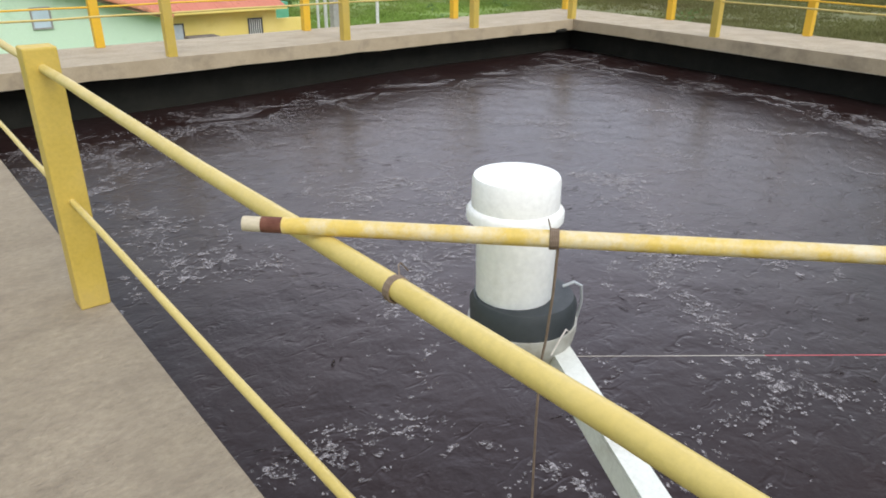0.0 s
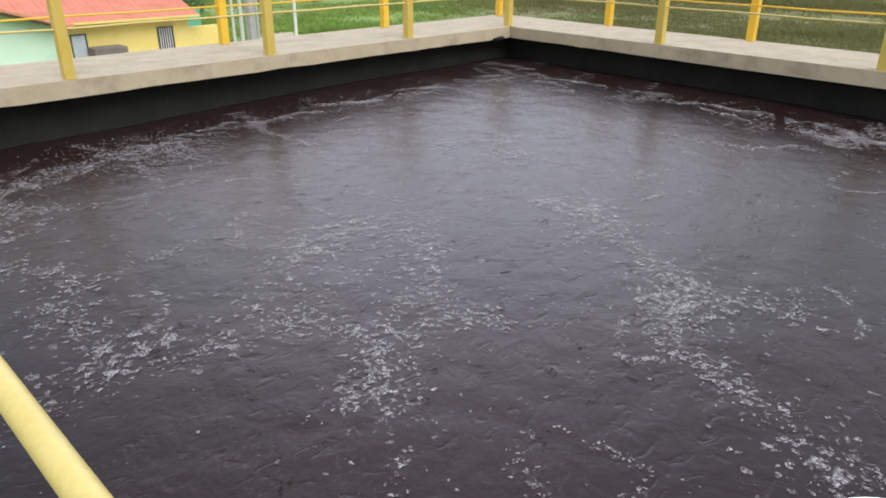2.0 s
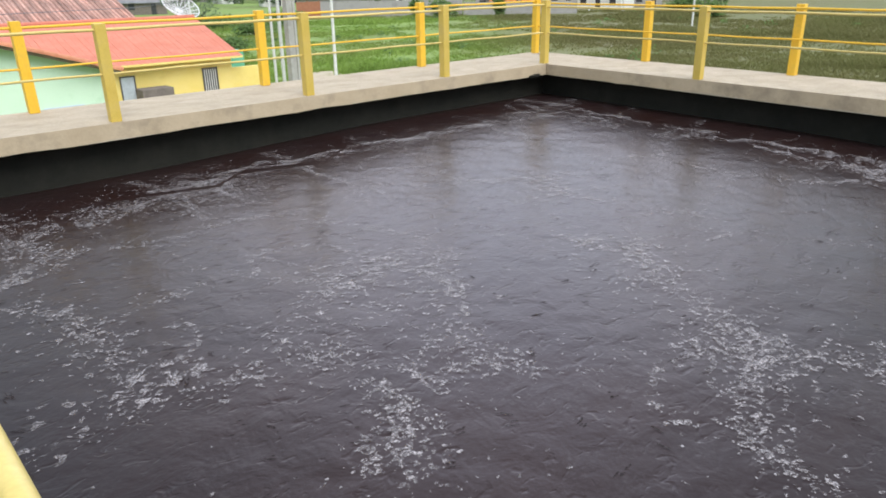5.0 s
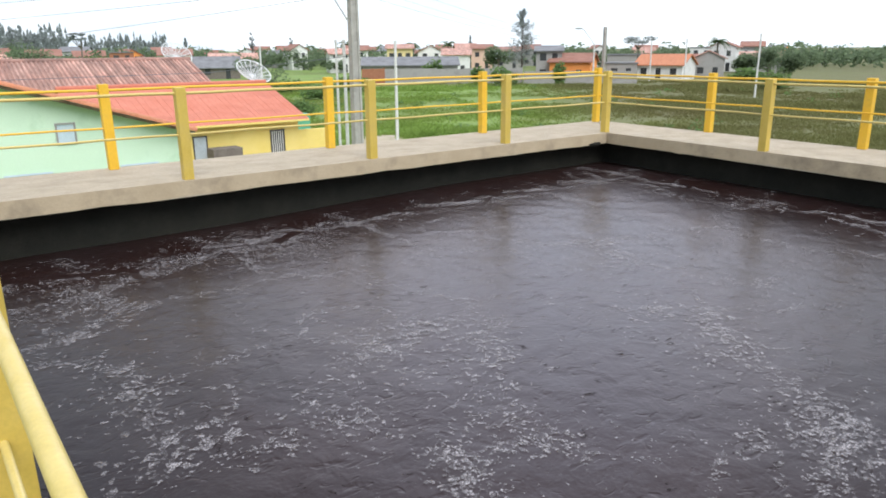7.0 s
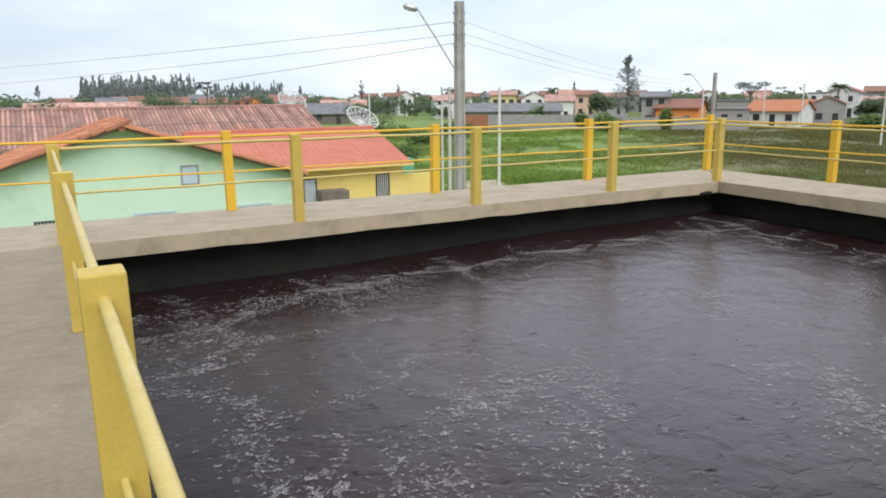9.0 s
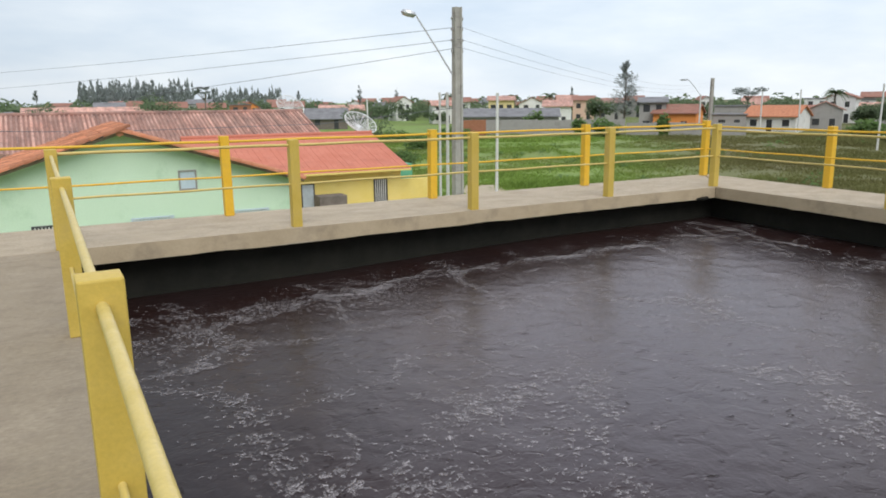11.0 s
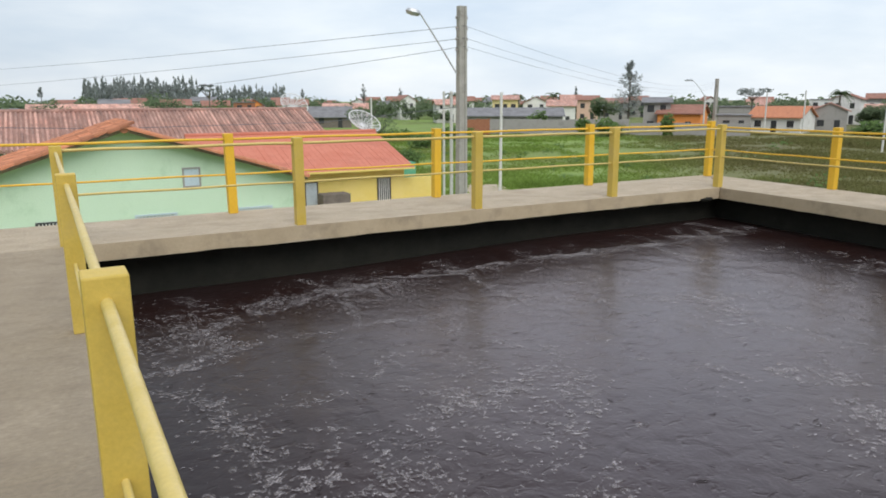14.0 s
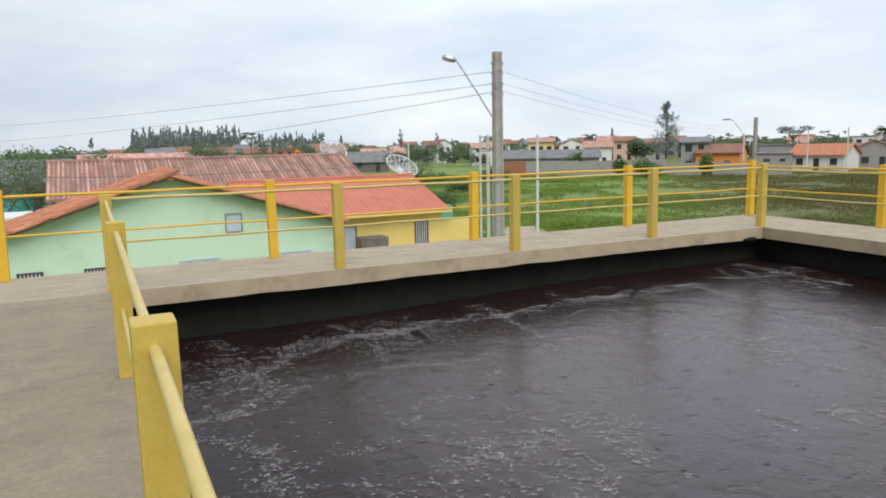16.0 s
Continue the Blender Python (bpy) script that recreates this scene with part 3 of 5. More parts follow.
# ---- instrument held over the water ----
def instrument():
    cx, cy = -9.607, -8.3625
    s = thing("level_sensor", "white capped cylinder on a dark ring held by a pale arm", "sensor", at=(cx, cy, 0))
    bm = lathe(bmesh.new(), [(0.070, 0.803), (0.0715, 0.808), (0.0735, 0.963), (0.069, 0.968)], 48, at=(0.004, -0.003, 0))
    part("body", bm, PVC, s, smooth=True)
    bm = lathe(bmesh.new(), [(0.080, 0.950), (0.0865, 0.954), (0.0868, 0.970), (0.082, 0.976), (0.0785, 0.978), (0.0775, 1.026), (0.075, 1.032), (0.03, 1.035), (0.002, 1.0355)], 48)
    part("cap", bm, PVC, s, "white flanged screw cap", smooth=True)
    bm = lathe(bmesh.new(), [(0.088, 0.748), (0.099, 0.753), (0.100, 0.789), (0.093, 0.8025), (0.03, 0.8025)], 48, at=(0.018, -0.014, 0))
    part("ring", bm, PVC_DARK, s, "dark grey plastic ring", smooth=True)
    bm = lathe(bmesh.new(), [(0.05, 0.655), (0.075, 0.68), (0.098, 0.715), (0.103, 0.738), (0.103, 0.7525), (0.099, 0.753)], 40, at=(0.018, -0.014, 0))
    part("funnel", bm, PVC_GREY, s, "pale grey tapered lower housing", smooth=True)
    # channel arm back to the railing post
    a, b = Vector((0.057, -0.058, 0.714)), Vector((-0.335, -0.803, 0.714))
    d = (b - a).normalized()
    side = d.cross(Vector((0, 0, 1))).normalized()
    up = side.cross(d)
    m = Matrix.Translation(a) @ Matrix((side, d, up)).transposed().to_4x4()
    L = (b - a).length
    bm = bmesh.new()
    box(bm, -0.02, 0.02, 0, L, -0.003, 0.003, m, bevel=0.001)
    box(bm, -0.02, -0.016, 0, L, -0.05, -0.004, m)
    box(bm, 0.016, 0.02, 0, L, -0.05, -0.004, m)
    part("arm", bm, ARM_PAINT, s, "off-white painted channel arm")
    bm = bmesh.new()
    line(bm, [(0.104, -0.072, 0.735), (0.112, -0.076, 0.779), (0.110, -0.074, 0.812), (0.098, -0.066, 0.82), (0.08, -0.055, 0.812)], 0.003, 8)
    part("hook", bm, GALV, s, "small bent wire hook")
    bm = bmesh.new()
    pts = [(0.0722 * math.cos(q), 0.0722 * math.sin(q), 0.835 + 0.0025 * i) for i, q in enumerate([-1.75 + 0.09 * j for j in range(12)])]
    line(bm, [(pts[0][0], pts[0][1], 0.806)] + pts, 0.0008, 6)
    part("seam", bm, CORD, s, "thin dark outline on the lower body")
    bm = bmesh.new()
    line(bm, [(-0.018, -0.125, 0.734), (0.0, -0.128, 0.764), (0.022, -0.12, 0.77), (0.042, -0.11, 0.754), (0.055, -0.102, 0.729)], 0.0016, 6)
    part("wire_loop", bm, CORD_PALE, s, "pale bent wire loop")
    return s


instrument()


def cross_pipe():
    a, b = Vector((-10.040, -8.198, 0.9962)), Vector((-9.055, -9.197, 0.9962))
    d = (b - a).normalized()
    s = thing("cross_pipe", "chipped yellow pipe with a rusty end resting on the rail", "pipe")
    bm = tube(bmesh.new(), a + d * 0.064, b, 0.0135, seg=20)
    part("pipe", bm, YELLOW_CHIP, s, smooth=True)
    bm = tube(bmesh.new(), a + d * 0.03, a + d * 0.064, 0.0128, seg=20)
    part("rusty_end", bm, RUST, s, "dark rust-brown pipe end", smooth=True)
    bm = tube(bmesh.new(), a, a + d * 0.03, 0.0122, seg=20)
    part("end_plug", bm, BARE, s, "pale filled pipe tip", smooth=True)
    bm = bmesh.new()
    c = a + d * 0.477
    u, w = d.orthogonal().normalized(), d.cross(d.orthogonal().normalized())
    for k in range(5):
        line(bm, [c + d * (0.0028 * k) + 0.0152 * (math.cos(q * 0.5) * u + math.sin(q * 0.5) * w) for q in range(14)], 0.0018, 6)
    line(bm, [c + 0.014 * Vector((0, 0, 1)), c + Vector((-0.004, 0.003, 0.032))], 0.0012, 6)
    part("binding", bm, CORD, s, "brown cord bound round the pipe")
    return s


cross_pipe()


def cords():
    bm = bmesh.new()
    x, y = -9.698, -8.548
    pts = [(x, y, 0.986), (x + 0.008, y + 0.01, 0.90), (x + 0.022, y + 0.03, 0.80), (x + 0.03, y + 0.045, 0.745), (x + 0.034, y + 0.05, 0.62), (x + 0.034, y + 0.045, 0.40), (x + 0.055, y + 0.03, 0.0), (x + 0.06, y + 0.02, -0.4), (x + 0.06, y, -0.76)]
    tagged(part("hanging_cord", line(bm, pts, 0.0022, 8), CORD, None), "thin brown cord hanging from the cross pipe to the water", "cord")
    bm = bmesh.new()
    c = Vector((-9.949, -8.487, 0.966))
    for k in range(4):
        line(bm, [c + Vector((0.0183 * math.cos(q * 0.48), 0.0034 * k, 0.0183 * math.sin(q * 0.48))) for q in range(14)], 0.002, 6)
    line(bm, [c + Vector((0.008, 0.008, 0.0165)), c + Vector((0.022, 0.03, 0.021)), c + Vector((0.04, 0.05, 0.012)), c + Vector((0.06, 0.06, -0.01))], 0.0012, 6)
    tagged(part("rail_binding", bm, CORD, None), "brown cord tied round the top rail", "cord")
    a, b = Vector((-9.51, -8.40, 0.643)), Vector((-8.4, -9.26, 0.643))
    m = a.lerp(b, 0.3)
    s = thing("stretched_line", "thin taut line, pale then red, across the water", "cord")
    part("pale_length", line(bmesh.new(), [a, m], 0.0007, 6), CORD_PALE, s)
    part("red_length", line(bmesh.new(), [m, b], 0.0009, 6), CORD_RED, s)


cords()


# ---- foam ----
RISE = (-6.0, -5.2)   # where the churning water wells up
RAFT_AT = [(-9.2 + 1.55 * i + (0.5 if j % 2 else 0), -10.6 + 1.5 * j) for j in range(8) for i in range(6) if -9.2 + 1.55 * i + (0.5 if j % 2 else 0) < -0.5]


def smooth_boils():
    """Middles of the boils of clear water, which push the foam out to the lines where they meet."""
    rng = random.Random(31)
    out = [(-8.55, -3.0), (-5.85, -3.1), (-3.4, -4.2), (-9.0, -5.95), (-6.5, -5.3), (-7.85, -6.9), (-8.3, -1.35), (-6.6, -1.35), (-7.35, -4.75)]
    for _ in range(3000):
        x, y = rng.uniform(-9.8, -0.2), rng.uniform(-11.5, -0.9)
        if all(math.hypot(x - a, y - b) > (1.15 if y > -4.5 else 1.55) for a, b in out):
            out.append((x, y))
    return out


BOILS = smooth_boils()


def seam_off(u):
    """How far off the wall the foam seam runs, u metres along the north and then the east wall."""
    wide = 0.55 + 0.75 * max(0.0, min(1.0, (2.6 - u) / 1.6)) if u < 10 else 0.38
    return 0.12 + wide + 0.38 * noise.noise((u * 0.7, 0, 61)) + 0.16 * noise.noise((u * 2.1, 0, 62))


def foam_rafts():
    """Flecks of foam: strung along the lines between the boils, thick off the walls and in the near corner, thin scum between."""
    rng = random.Random(7)
    rafts = [([], []) for _ in RAFT_AT]
    rings = [(-4.7, -1.75, 0.42), (-7.3, -3.55, 0.3)]
    for _ in range(10):
        rings.append((rng.uniform(-9.3, -1), rng.uniform(-8, -1.2), rng.uniform(0.2, 0.45)))

    def fleck(x, y, size):
        if x > rx(y) + 0.05 or x < -9.98 or y > 0.1 or y < -11.2:
            return
        i = min(range(len(RAFT_AT)), key=lambda k: (RAFT_AT[k][0] - x) ** 2 + (RAFT_AT[k][1] - y) ** 2)
        verts, faces = rafts[i]
        ex, ey, base, up = x - RAFT_AT[i][0], y - RAFT_AT[i][1], len(verts), surge(x, y)
        turn, squeeze, p2, p3 = rng.uniform(0, 6.28), rng.uniform(0.45, 1.0), rng.uniform(0, 6.28), rng.uniform(0, 6.28)
        big = size > 0.013
        n = 10 if big else 6
        ct, st = math.cos(turn), math.sin(turn)
        for share, z in ((1.0, 0.0008), (0.62, 0.0010 + 0.035 * size)) if big else ((1.0, 0.001),):
            for q in range(n):
                a = 2 * math.pi * q / n
                r = size * share * (1 + 0.3 * math.sin(2 * a + p2) + 0.24 * math.sin(3 * a + p3) + rng.uniform(-0.14, 0.14))
                ux, uy = r * math.cos(a), r * squeeze * math.sin(a)
                verts.append((ex + ux * ct - uy * st, ey + ux * st + uy * ct, up + z))
        verts.append((ex, ey, up + 0.0014 + 0.045 * size))
        if big:
            for q in range(n):
                w = (q + 1) % n
                faces.append((base + q, base + w, base + n + w, base + n + q))
                faces.append((base + n + q, base + n + w, base + 2 * n))
        else:
            faces.extend((base + q, base + (q + 1) % n, base + n) for q in range(n))

    def bits(x, y, thick):
        near = max(0.0, min(1.0, (-y - 1.0) / 3.5))
        size = 0.0045 + 0.003 * (1 - near) + (0.008 + 0.010 * near * thick) * rng.random() ** 1.9
        if near > 0.4 and rng.random() < 0.035 * thick:
            size = rng.uniform(0.016, 0.028)
        fleck(x, y, size)
        if rng.random() < 0.12:
            for _ in range(rng.randint(1, 2)):
                fleck(x + rng.gauss(0, 1.1 * size + 0.004), y + rng.gauss(0, 1.1 * size + 0.004), size * rng.uniform(0.4, 0.9))

    # the lines between the boils
    for _ in range(620000):
        x, y = rng.uniform(-9.97, 0.0), rng.uniform(-9.5, -0.15)
        wx = x + 0.32 * noise.noise((x * 0.9, y * 0.9, 1)) + 0.13 * noise.noise((x * 3, y * 3, 6))
        wy = y + 0.32 * noise.noise((x * 0.9, y * 0.9, 11)) + 0.13 * noise.noise((x * 3, y * 3, 16))
        d = sorted((math.hypot(wx - a, wy - b)) for a, b in BOILS)
        gap = 0.5 * (d[1] - d[0])
        patch = noise.noise((x * 0.6, y * 0.6, 21)) + 0.5 * noise.noise((x * 1.9, y * 1.9, 23))
        corner = math.exp(-((x + 9.0) / 0.8) ** 2 - ((y + 4.6) / 0.6) ** 2)
        chain = math.exp(-((x + 7.1) / 0.5) ** 2) if y > -5 else 0.0
        chain += 0.9 * math.exp(-((0.863 * (x + 4.2) - 0.507 * (y + 3.3)) / 0.4) ** 2) if -7 < y < -2.6 else 0.0
        knot = math.exp(-((x + 6.9) / 0.6) ** 2 - ((y + 1.1) / 0.55) ** 2)
        thick = min(1.2, max(0.13 if y < -3.5 else 0.28, 0.42 + 1.0 * patch) + 0.3 * corner + 0.4 * chain)
        width = 0.022 + (0.042 + 0.055 * min(1.0, -y / 4)) * thick + 0.12 * corner
        p = 0.3 * knot + 0.075 * chain * max(0.0, 0.6 + patch) + (0.78 - 0.42 * min(1.0, -y / 4.5)) * math.exp(-(gap / width) ** 2) * thick * (0.7 + 0.3 * min(1.0, 1.2 * (d[2] - d[0] < 0.9)))
        p += 0.04 * math.exp(-(gap / 0.3) ** 2) * max(0.0, 0.25 + patch)
        for a, b, r in rings:
            k = abs(math.hypot(wx - a, wy - b) - r)
            if k < 0.1:
                p = max(p, 0.75 * math.exp(-(k / 0.03) ** 2) * max(0.0, 0.5 + noise.noise((3 * math.atan2(y - b, x - a), a, b))))
        p = p * max(0.12, min(1.5, 0.88 + 0.8 * noise.noise((x * 6, y * 6, 33)))) + 0.004
        if rng.random() < p:
            bits(x, y, thick)
    # larger pads gather in the near corner
    for _ in range(70):
        fleck(rng.gauss(-9.0, 0.4), rng.gauss(-4.7, 0.18), rng.uniform(0.018, 0.038))
    # the ragged seam between the welling water and the still strip along the walls
    for _ in range(48000):
        u = rng.random() * 19.5
        spread = 0.05 + 0.14 * max(0.0, min(1.0, 3 - u)) + 0.13 * max(0.0, 0.5 + noise.noise((u * 0.8, 0, 65)))
        strand = rng.random()
        off = seam_off(u if strand < 0.6 else u + 31) + (0 if strand < 0.6 else 0.28) + (abs(rng.gauss(0, spread)) if rng.random() < 0.8 else rng.gauss(0.15, 0.3))
        x, y = (-10 + u, -off) if u < 10 else (rx(10 - u) - off, 10 - u)
        x, y = x + 0.1 * noise.noise((x * 3, y * 3, 16)), y + 0.1 * noise.noise((x * 3, y * 3, 17))
        if rng.random() < 0.45 + 0.9 * noise.noise((u * 0.9, 0, 63)) + 0.7 * noise.noise((x * 3.2, y * 5, 64)):
            bits(x, y, 0.7)
    out = []
    for (ox, oy), (verts, faces) in zip(RAFT_AT, rafts):
        if not faces:
            out.append(None)
            continue
        ob = soup("foam_raft", verts, faces, FOAM)
        for f in ob.data.polygons:
            f.use_smooth = True
        ob.matrix_basis = pose(ox, oy, WATER_Z + FOAM_UP)
        # torn dark flecks added for the dimples that turn in the small eddies
        dv, df = [], []
        for _ in range(11):
            x, y = rng.uniform(-0.75, 0.75), rng.uniform(-0.75, 0.75)
            if not (-9.8 < ox + x < rx(oy + y) - 0.3 and oy + y < -0.5):
                continue
            up, turn = surge(ox + x, oy + y), rng.gauss(-0.6, 0.5)
            for _ in range(rng.randint(1, 4)):
                cx, cy, long, wide, base = x + rng.gauss(0, 0.03), y + rng.gauss(0, 0.03), rng.uniform(0.012, 0.045), rng.uniform(0.004, 0.011), len(dv)
                for q in range(8):
                    a, r = q * math.pi / 4, rng.uniform(0.6, 1.3)
                    ux, uy = r * long * math.cos(a), r * wide * math.sin(a)
                    dv.append((cx + ux * math.cos(turn) - uy * math.sin(turn), cy + ux * math.sin(turn) + uy * math.cos(turn), up + 0.0006))
                dv.append((cx, cy, up + 0.0018))
                df += [(base + q, base + (q + 1) % 8, base + 8) for q in range(8)]
        if df:
            soup("dark_scum", dv, df, DIMPLE, ob, "torn dark flecks for dimples in the water")
        out.append(tagged(ob, "drifting patches of grey-white foam on dark water", "foam", "foam on the tank", "stuff"))
    return out


FOAMS = foam_rafts()


# ---- ground ----
def ground():
    xs = [-3000, -600, -200] + [-100 + 10 * i for i in range(36)] + [400, 800, 3000]
    ys = [-3000, -600, -100] + [-50 + 10 * i for i in range(36)] + [400, 800, 3000]
    verts = [(x, y, GROUND + (0.25 * noise.noise((x * 0.03, y * 0.03, 2)) if abs(x - 60) < 200 and y > 45 else 0)) for y in ys for x in xs]
    n = len(xs)
    faces = [(j * n + i, j * n + i + 1, j * n + n + i + 1, j * n + n + i) for j in range(len(ys) - 1) for i in range(n - 1)]
    tagged(soup("ground", verts, faces, GRASS), "flat grassy ground with dry brown patches", "ground", kind="structure")
    bm = bmesh.new()
    pts = [(-40, 19.4), (2, 19.2), (9, 22), (13.6, 28.4), (15.6, 32.5)]
    left = [bm.verts.new((x - (1.2 if i > 1 else 0), y + (2.0 if i < 3 else 0.8), GROUND + 0.03)) for i, (x, y) in enumerate(pts)]
    right = [bm.verts.new((x + (1.2 if i > 1 else 0), y - (2.0 if i < 3 else 1.0), GROUND + 0.03)) for i, (x, y) in enumerate(pts)]
    for i in range(len(pts) - 1):
        bm.faces.new((right[i], right[i + 1], left[i + 1], left[i]))
    tagged(part("road", bm, DIRT), "pale sandy unpaved track", "road", kind="structure")


ground()


# ---- houses ----
def window(parent, x0, x1, y, z0, z1, bars=0, sill=True, panel=None, frame_mat=None):
    """A framed window in a wall that faces -y: recess panel, frame, bars and sill."""
    w = bmesh.new()
    box(w, x0, x1, y - 0.015, y + 0.05, z0, z1)
    win = part("window", w, panel or DARK_OPENING, parent)
    f = bmesh.new()
    t = 0.05
    box(f, x0 - t, x1 + t, y - 0.045, y - 0.017, z1, z1 + t)
    box(f, x0 - t, x1 + t, y - 0.045, y - 0.017, z0 - t, z0)
    box(f, x0 - t, x0, y - 0.045, y - 0.017, z0, z1)
    box(f, x1, x1 + t, y - 0.045, y - 0.017, z0, z1)
    part("frame", f, frame_mat or IRON, win)
    for i in range(bars):
        b = bmesh.new()
        x = x0 + (x1 - x0) * (i + 0.5) / bars
        box(b, x - 0.016, x + 0.016, y - 0.04, y - 0.02, z0, z1)
        part("bar", b, WHITE_PAINT, win)
    return win


def green_house():
    h = thing("house", "mint green rendered gable house with orange clay roof", "house", at=(0.1, 16.05, -0.09))
    x0, x1, xa = -12.75, -2.45, -7.95
    ze, za = -1.12, 0.62
    bm = prism(bmesh.new(), [(x0, GROUND), (x1, GROUND), (x1, -1.075), (xa, za + 0.02), (x0, -0.965)], 0.0, 5.2)
    part("wall", bm, GREEN_WALL, h)
    # tiled roof: left slope with separate tiles, right slope joined
    over_l, over_r = -13.05, -2.2
    bm = bmesh.new()
    prism(bm, [(over_l, -1.05), (xa, za + 0.03), (over_r, -1.14), (over_r, -1.06), (xa, za + 0.12), (over_l, -0.97)], -0.42, 5.5)
    part("roof_deck", bm, EAVES, h)
    length = math.hypot(xa - over_l, za + 0.12 + 0.97)
    ang = math.atan2(za + 0.12 + 0.97, xa - over_l)
    def tile_mesh(name, mat):
        b = bmesh.new()
        n = 6
        for r, z in ((0.0, 0.0),):
            lo, hi = [], []
            for s in range(n + 1):
                q = math.pi * s / n
                lo.append(b.verts.new((0.0, 0.106 * math.cos(q), 0.135 * math.sin(q))))
                hi.append(b.verts.new((0.44, 0.082 * math.cos(q), 0.07 * math.sin(q))))
            lo2 = [b.verts.new((0.0, 0.088 * math.cos(math.pi * s / n), 0.112 * math.sin(math.pi * s / n))) for s in range(n + 1)]
            for s in range(n):
                b.faces.new((lo[s], hi[s], hi[s + 1], lo[s + 1]))
                b.faces.new((lo[s], lo[s + 1], lo2[s + 1], lo2[s]))
        return mesh_of(b, name, mat)
    tm = tile_mesh("roof_tile", TILE_ORANGE)
    rng = random.Random(3)
    rest_v, rest_f = [], []
    rows, cols = int(length / 0.38) + 1, 24
    for c in range(cols):
        for r in range(rows):
            u = r * 0.38
            px = over_l - 0.02 + u * math.cos(ang)
            pz = -0.965 + u * math.sin(ang) + 0.01 * (rng.random() - 0.5)
            m = Matrix.Translation((px, -0.46 + 0.245 * c, pz)) @ Matrix.Rotation(-ang + radians(rng.uniform(-3, 4)) - 0.09, 4, "Y") @ Matrix.Rotation(radians(rng.uniform(-4, 4)), 4, "Z")
            if c < 20:
                ob = new("roof_tile", tm)
                ob.parent = h
                ob.matrix_local = m
            else:
                k = len(rest_v)
                rest_v += [tuple(m @ v.co) for v in tm.vertices]
                rest_f += [tuple(k + i for i in p.vertices) for p in tm.polygons]
    length_r = math.hypot(over_r - xa, za + 0.12 + 1.06)
    ang_r = math.atan2(za + 0.12 + 1.06, over_r - xa)
    for c in range(cols):
        for r in range(int(length_r / 0.38) + 1):
            u = r * 0.38
            m = Matrix.Translation((over_r + 0.02 - u * math.cos(ang_r), -0.46 + 0.245 * c, -1.055 + u * math.sin(ang_r))) @ Matrix.Rotation(math.pi, 4, "Z") @ Matrix.Rotation(-ang_r - 0.02, 4, "Y")
            k = len(rest_v)
            rest_v += [tuple(m @ v.co) for v in tm.vertices]
            rest_f += [tuple(k + i for i in p.vertices) for p in tm.polygons]
    tagged(soup("roof_tiles", rest_v, rest_f, TILE_JOINED, h), kind="stuff")
    bm = bmesh.new()
    for i in range(14):
        tube(bm, (xa, -0.5 + 0.42 * i, za + 0.10), (xa, -0.02 + 0.42 * i, za + 0.13), 0.12, 0.10, 10)
    part("ridge_tiles", bm, TILE_JOINED, h)
    for x, z0, z1, w in ((-12.35, -3.1, -2.04, 0.6), (-10.55, -3.1, -2.06, 0.56)):
        window(h, x, x + w, 0.0, z0, z1, bars=6)
    for x, w in ((-7.78, 1.2), (-4.5, 1.07)):
        window(h, x, x + w, 0.0, -3.1, -2.05, bars=11, panel=GLASS_WIN, frame_mat=SHUTTER_PALE)
    window(h, -6.24, -5.77, 0.0, -1.16, -0.61, panel=SHUTTER_PALE, frame_mat=GREY_RENDER)
    return h


def slope_ribs(parent, material, x0, x1, ya, za, yb, zb, pitch, r):
    """Round tile rows running down a slope from ridge (ya, za) to eave (yb, zb), on one shared mesh."""
    me = mesh_of(tube(bmesh.new(), (0, ya, za), (0, yb, zb), r, r * 1.05, 8), "cover_tile", material, smooth=True)
    x = x0 + pitch / 2
    while x < x1:
        ob = new("cover_tile", me)
        ob.parent = parent
        ob.location = (x, 0, 0.006 * math.sin(7 * x))
        x += pitch


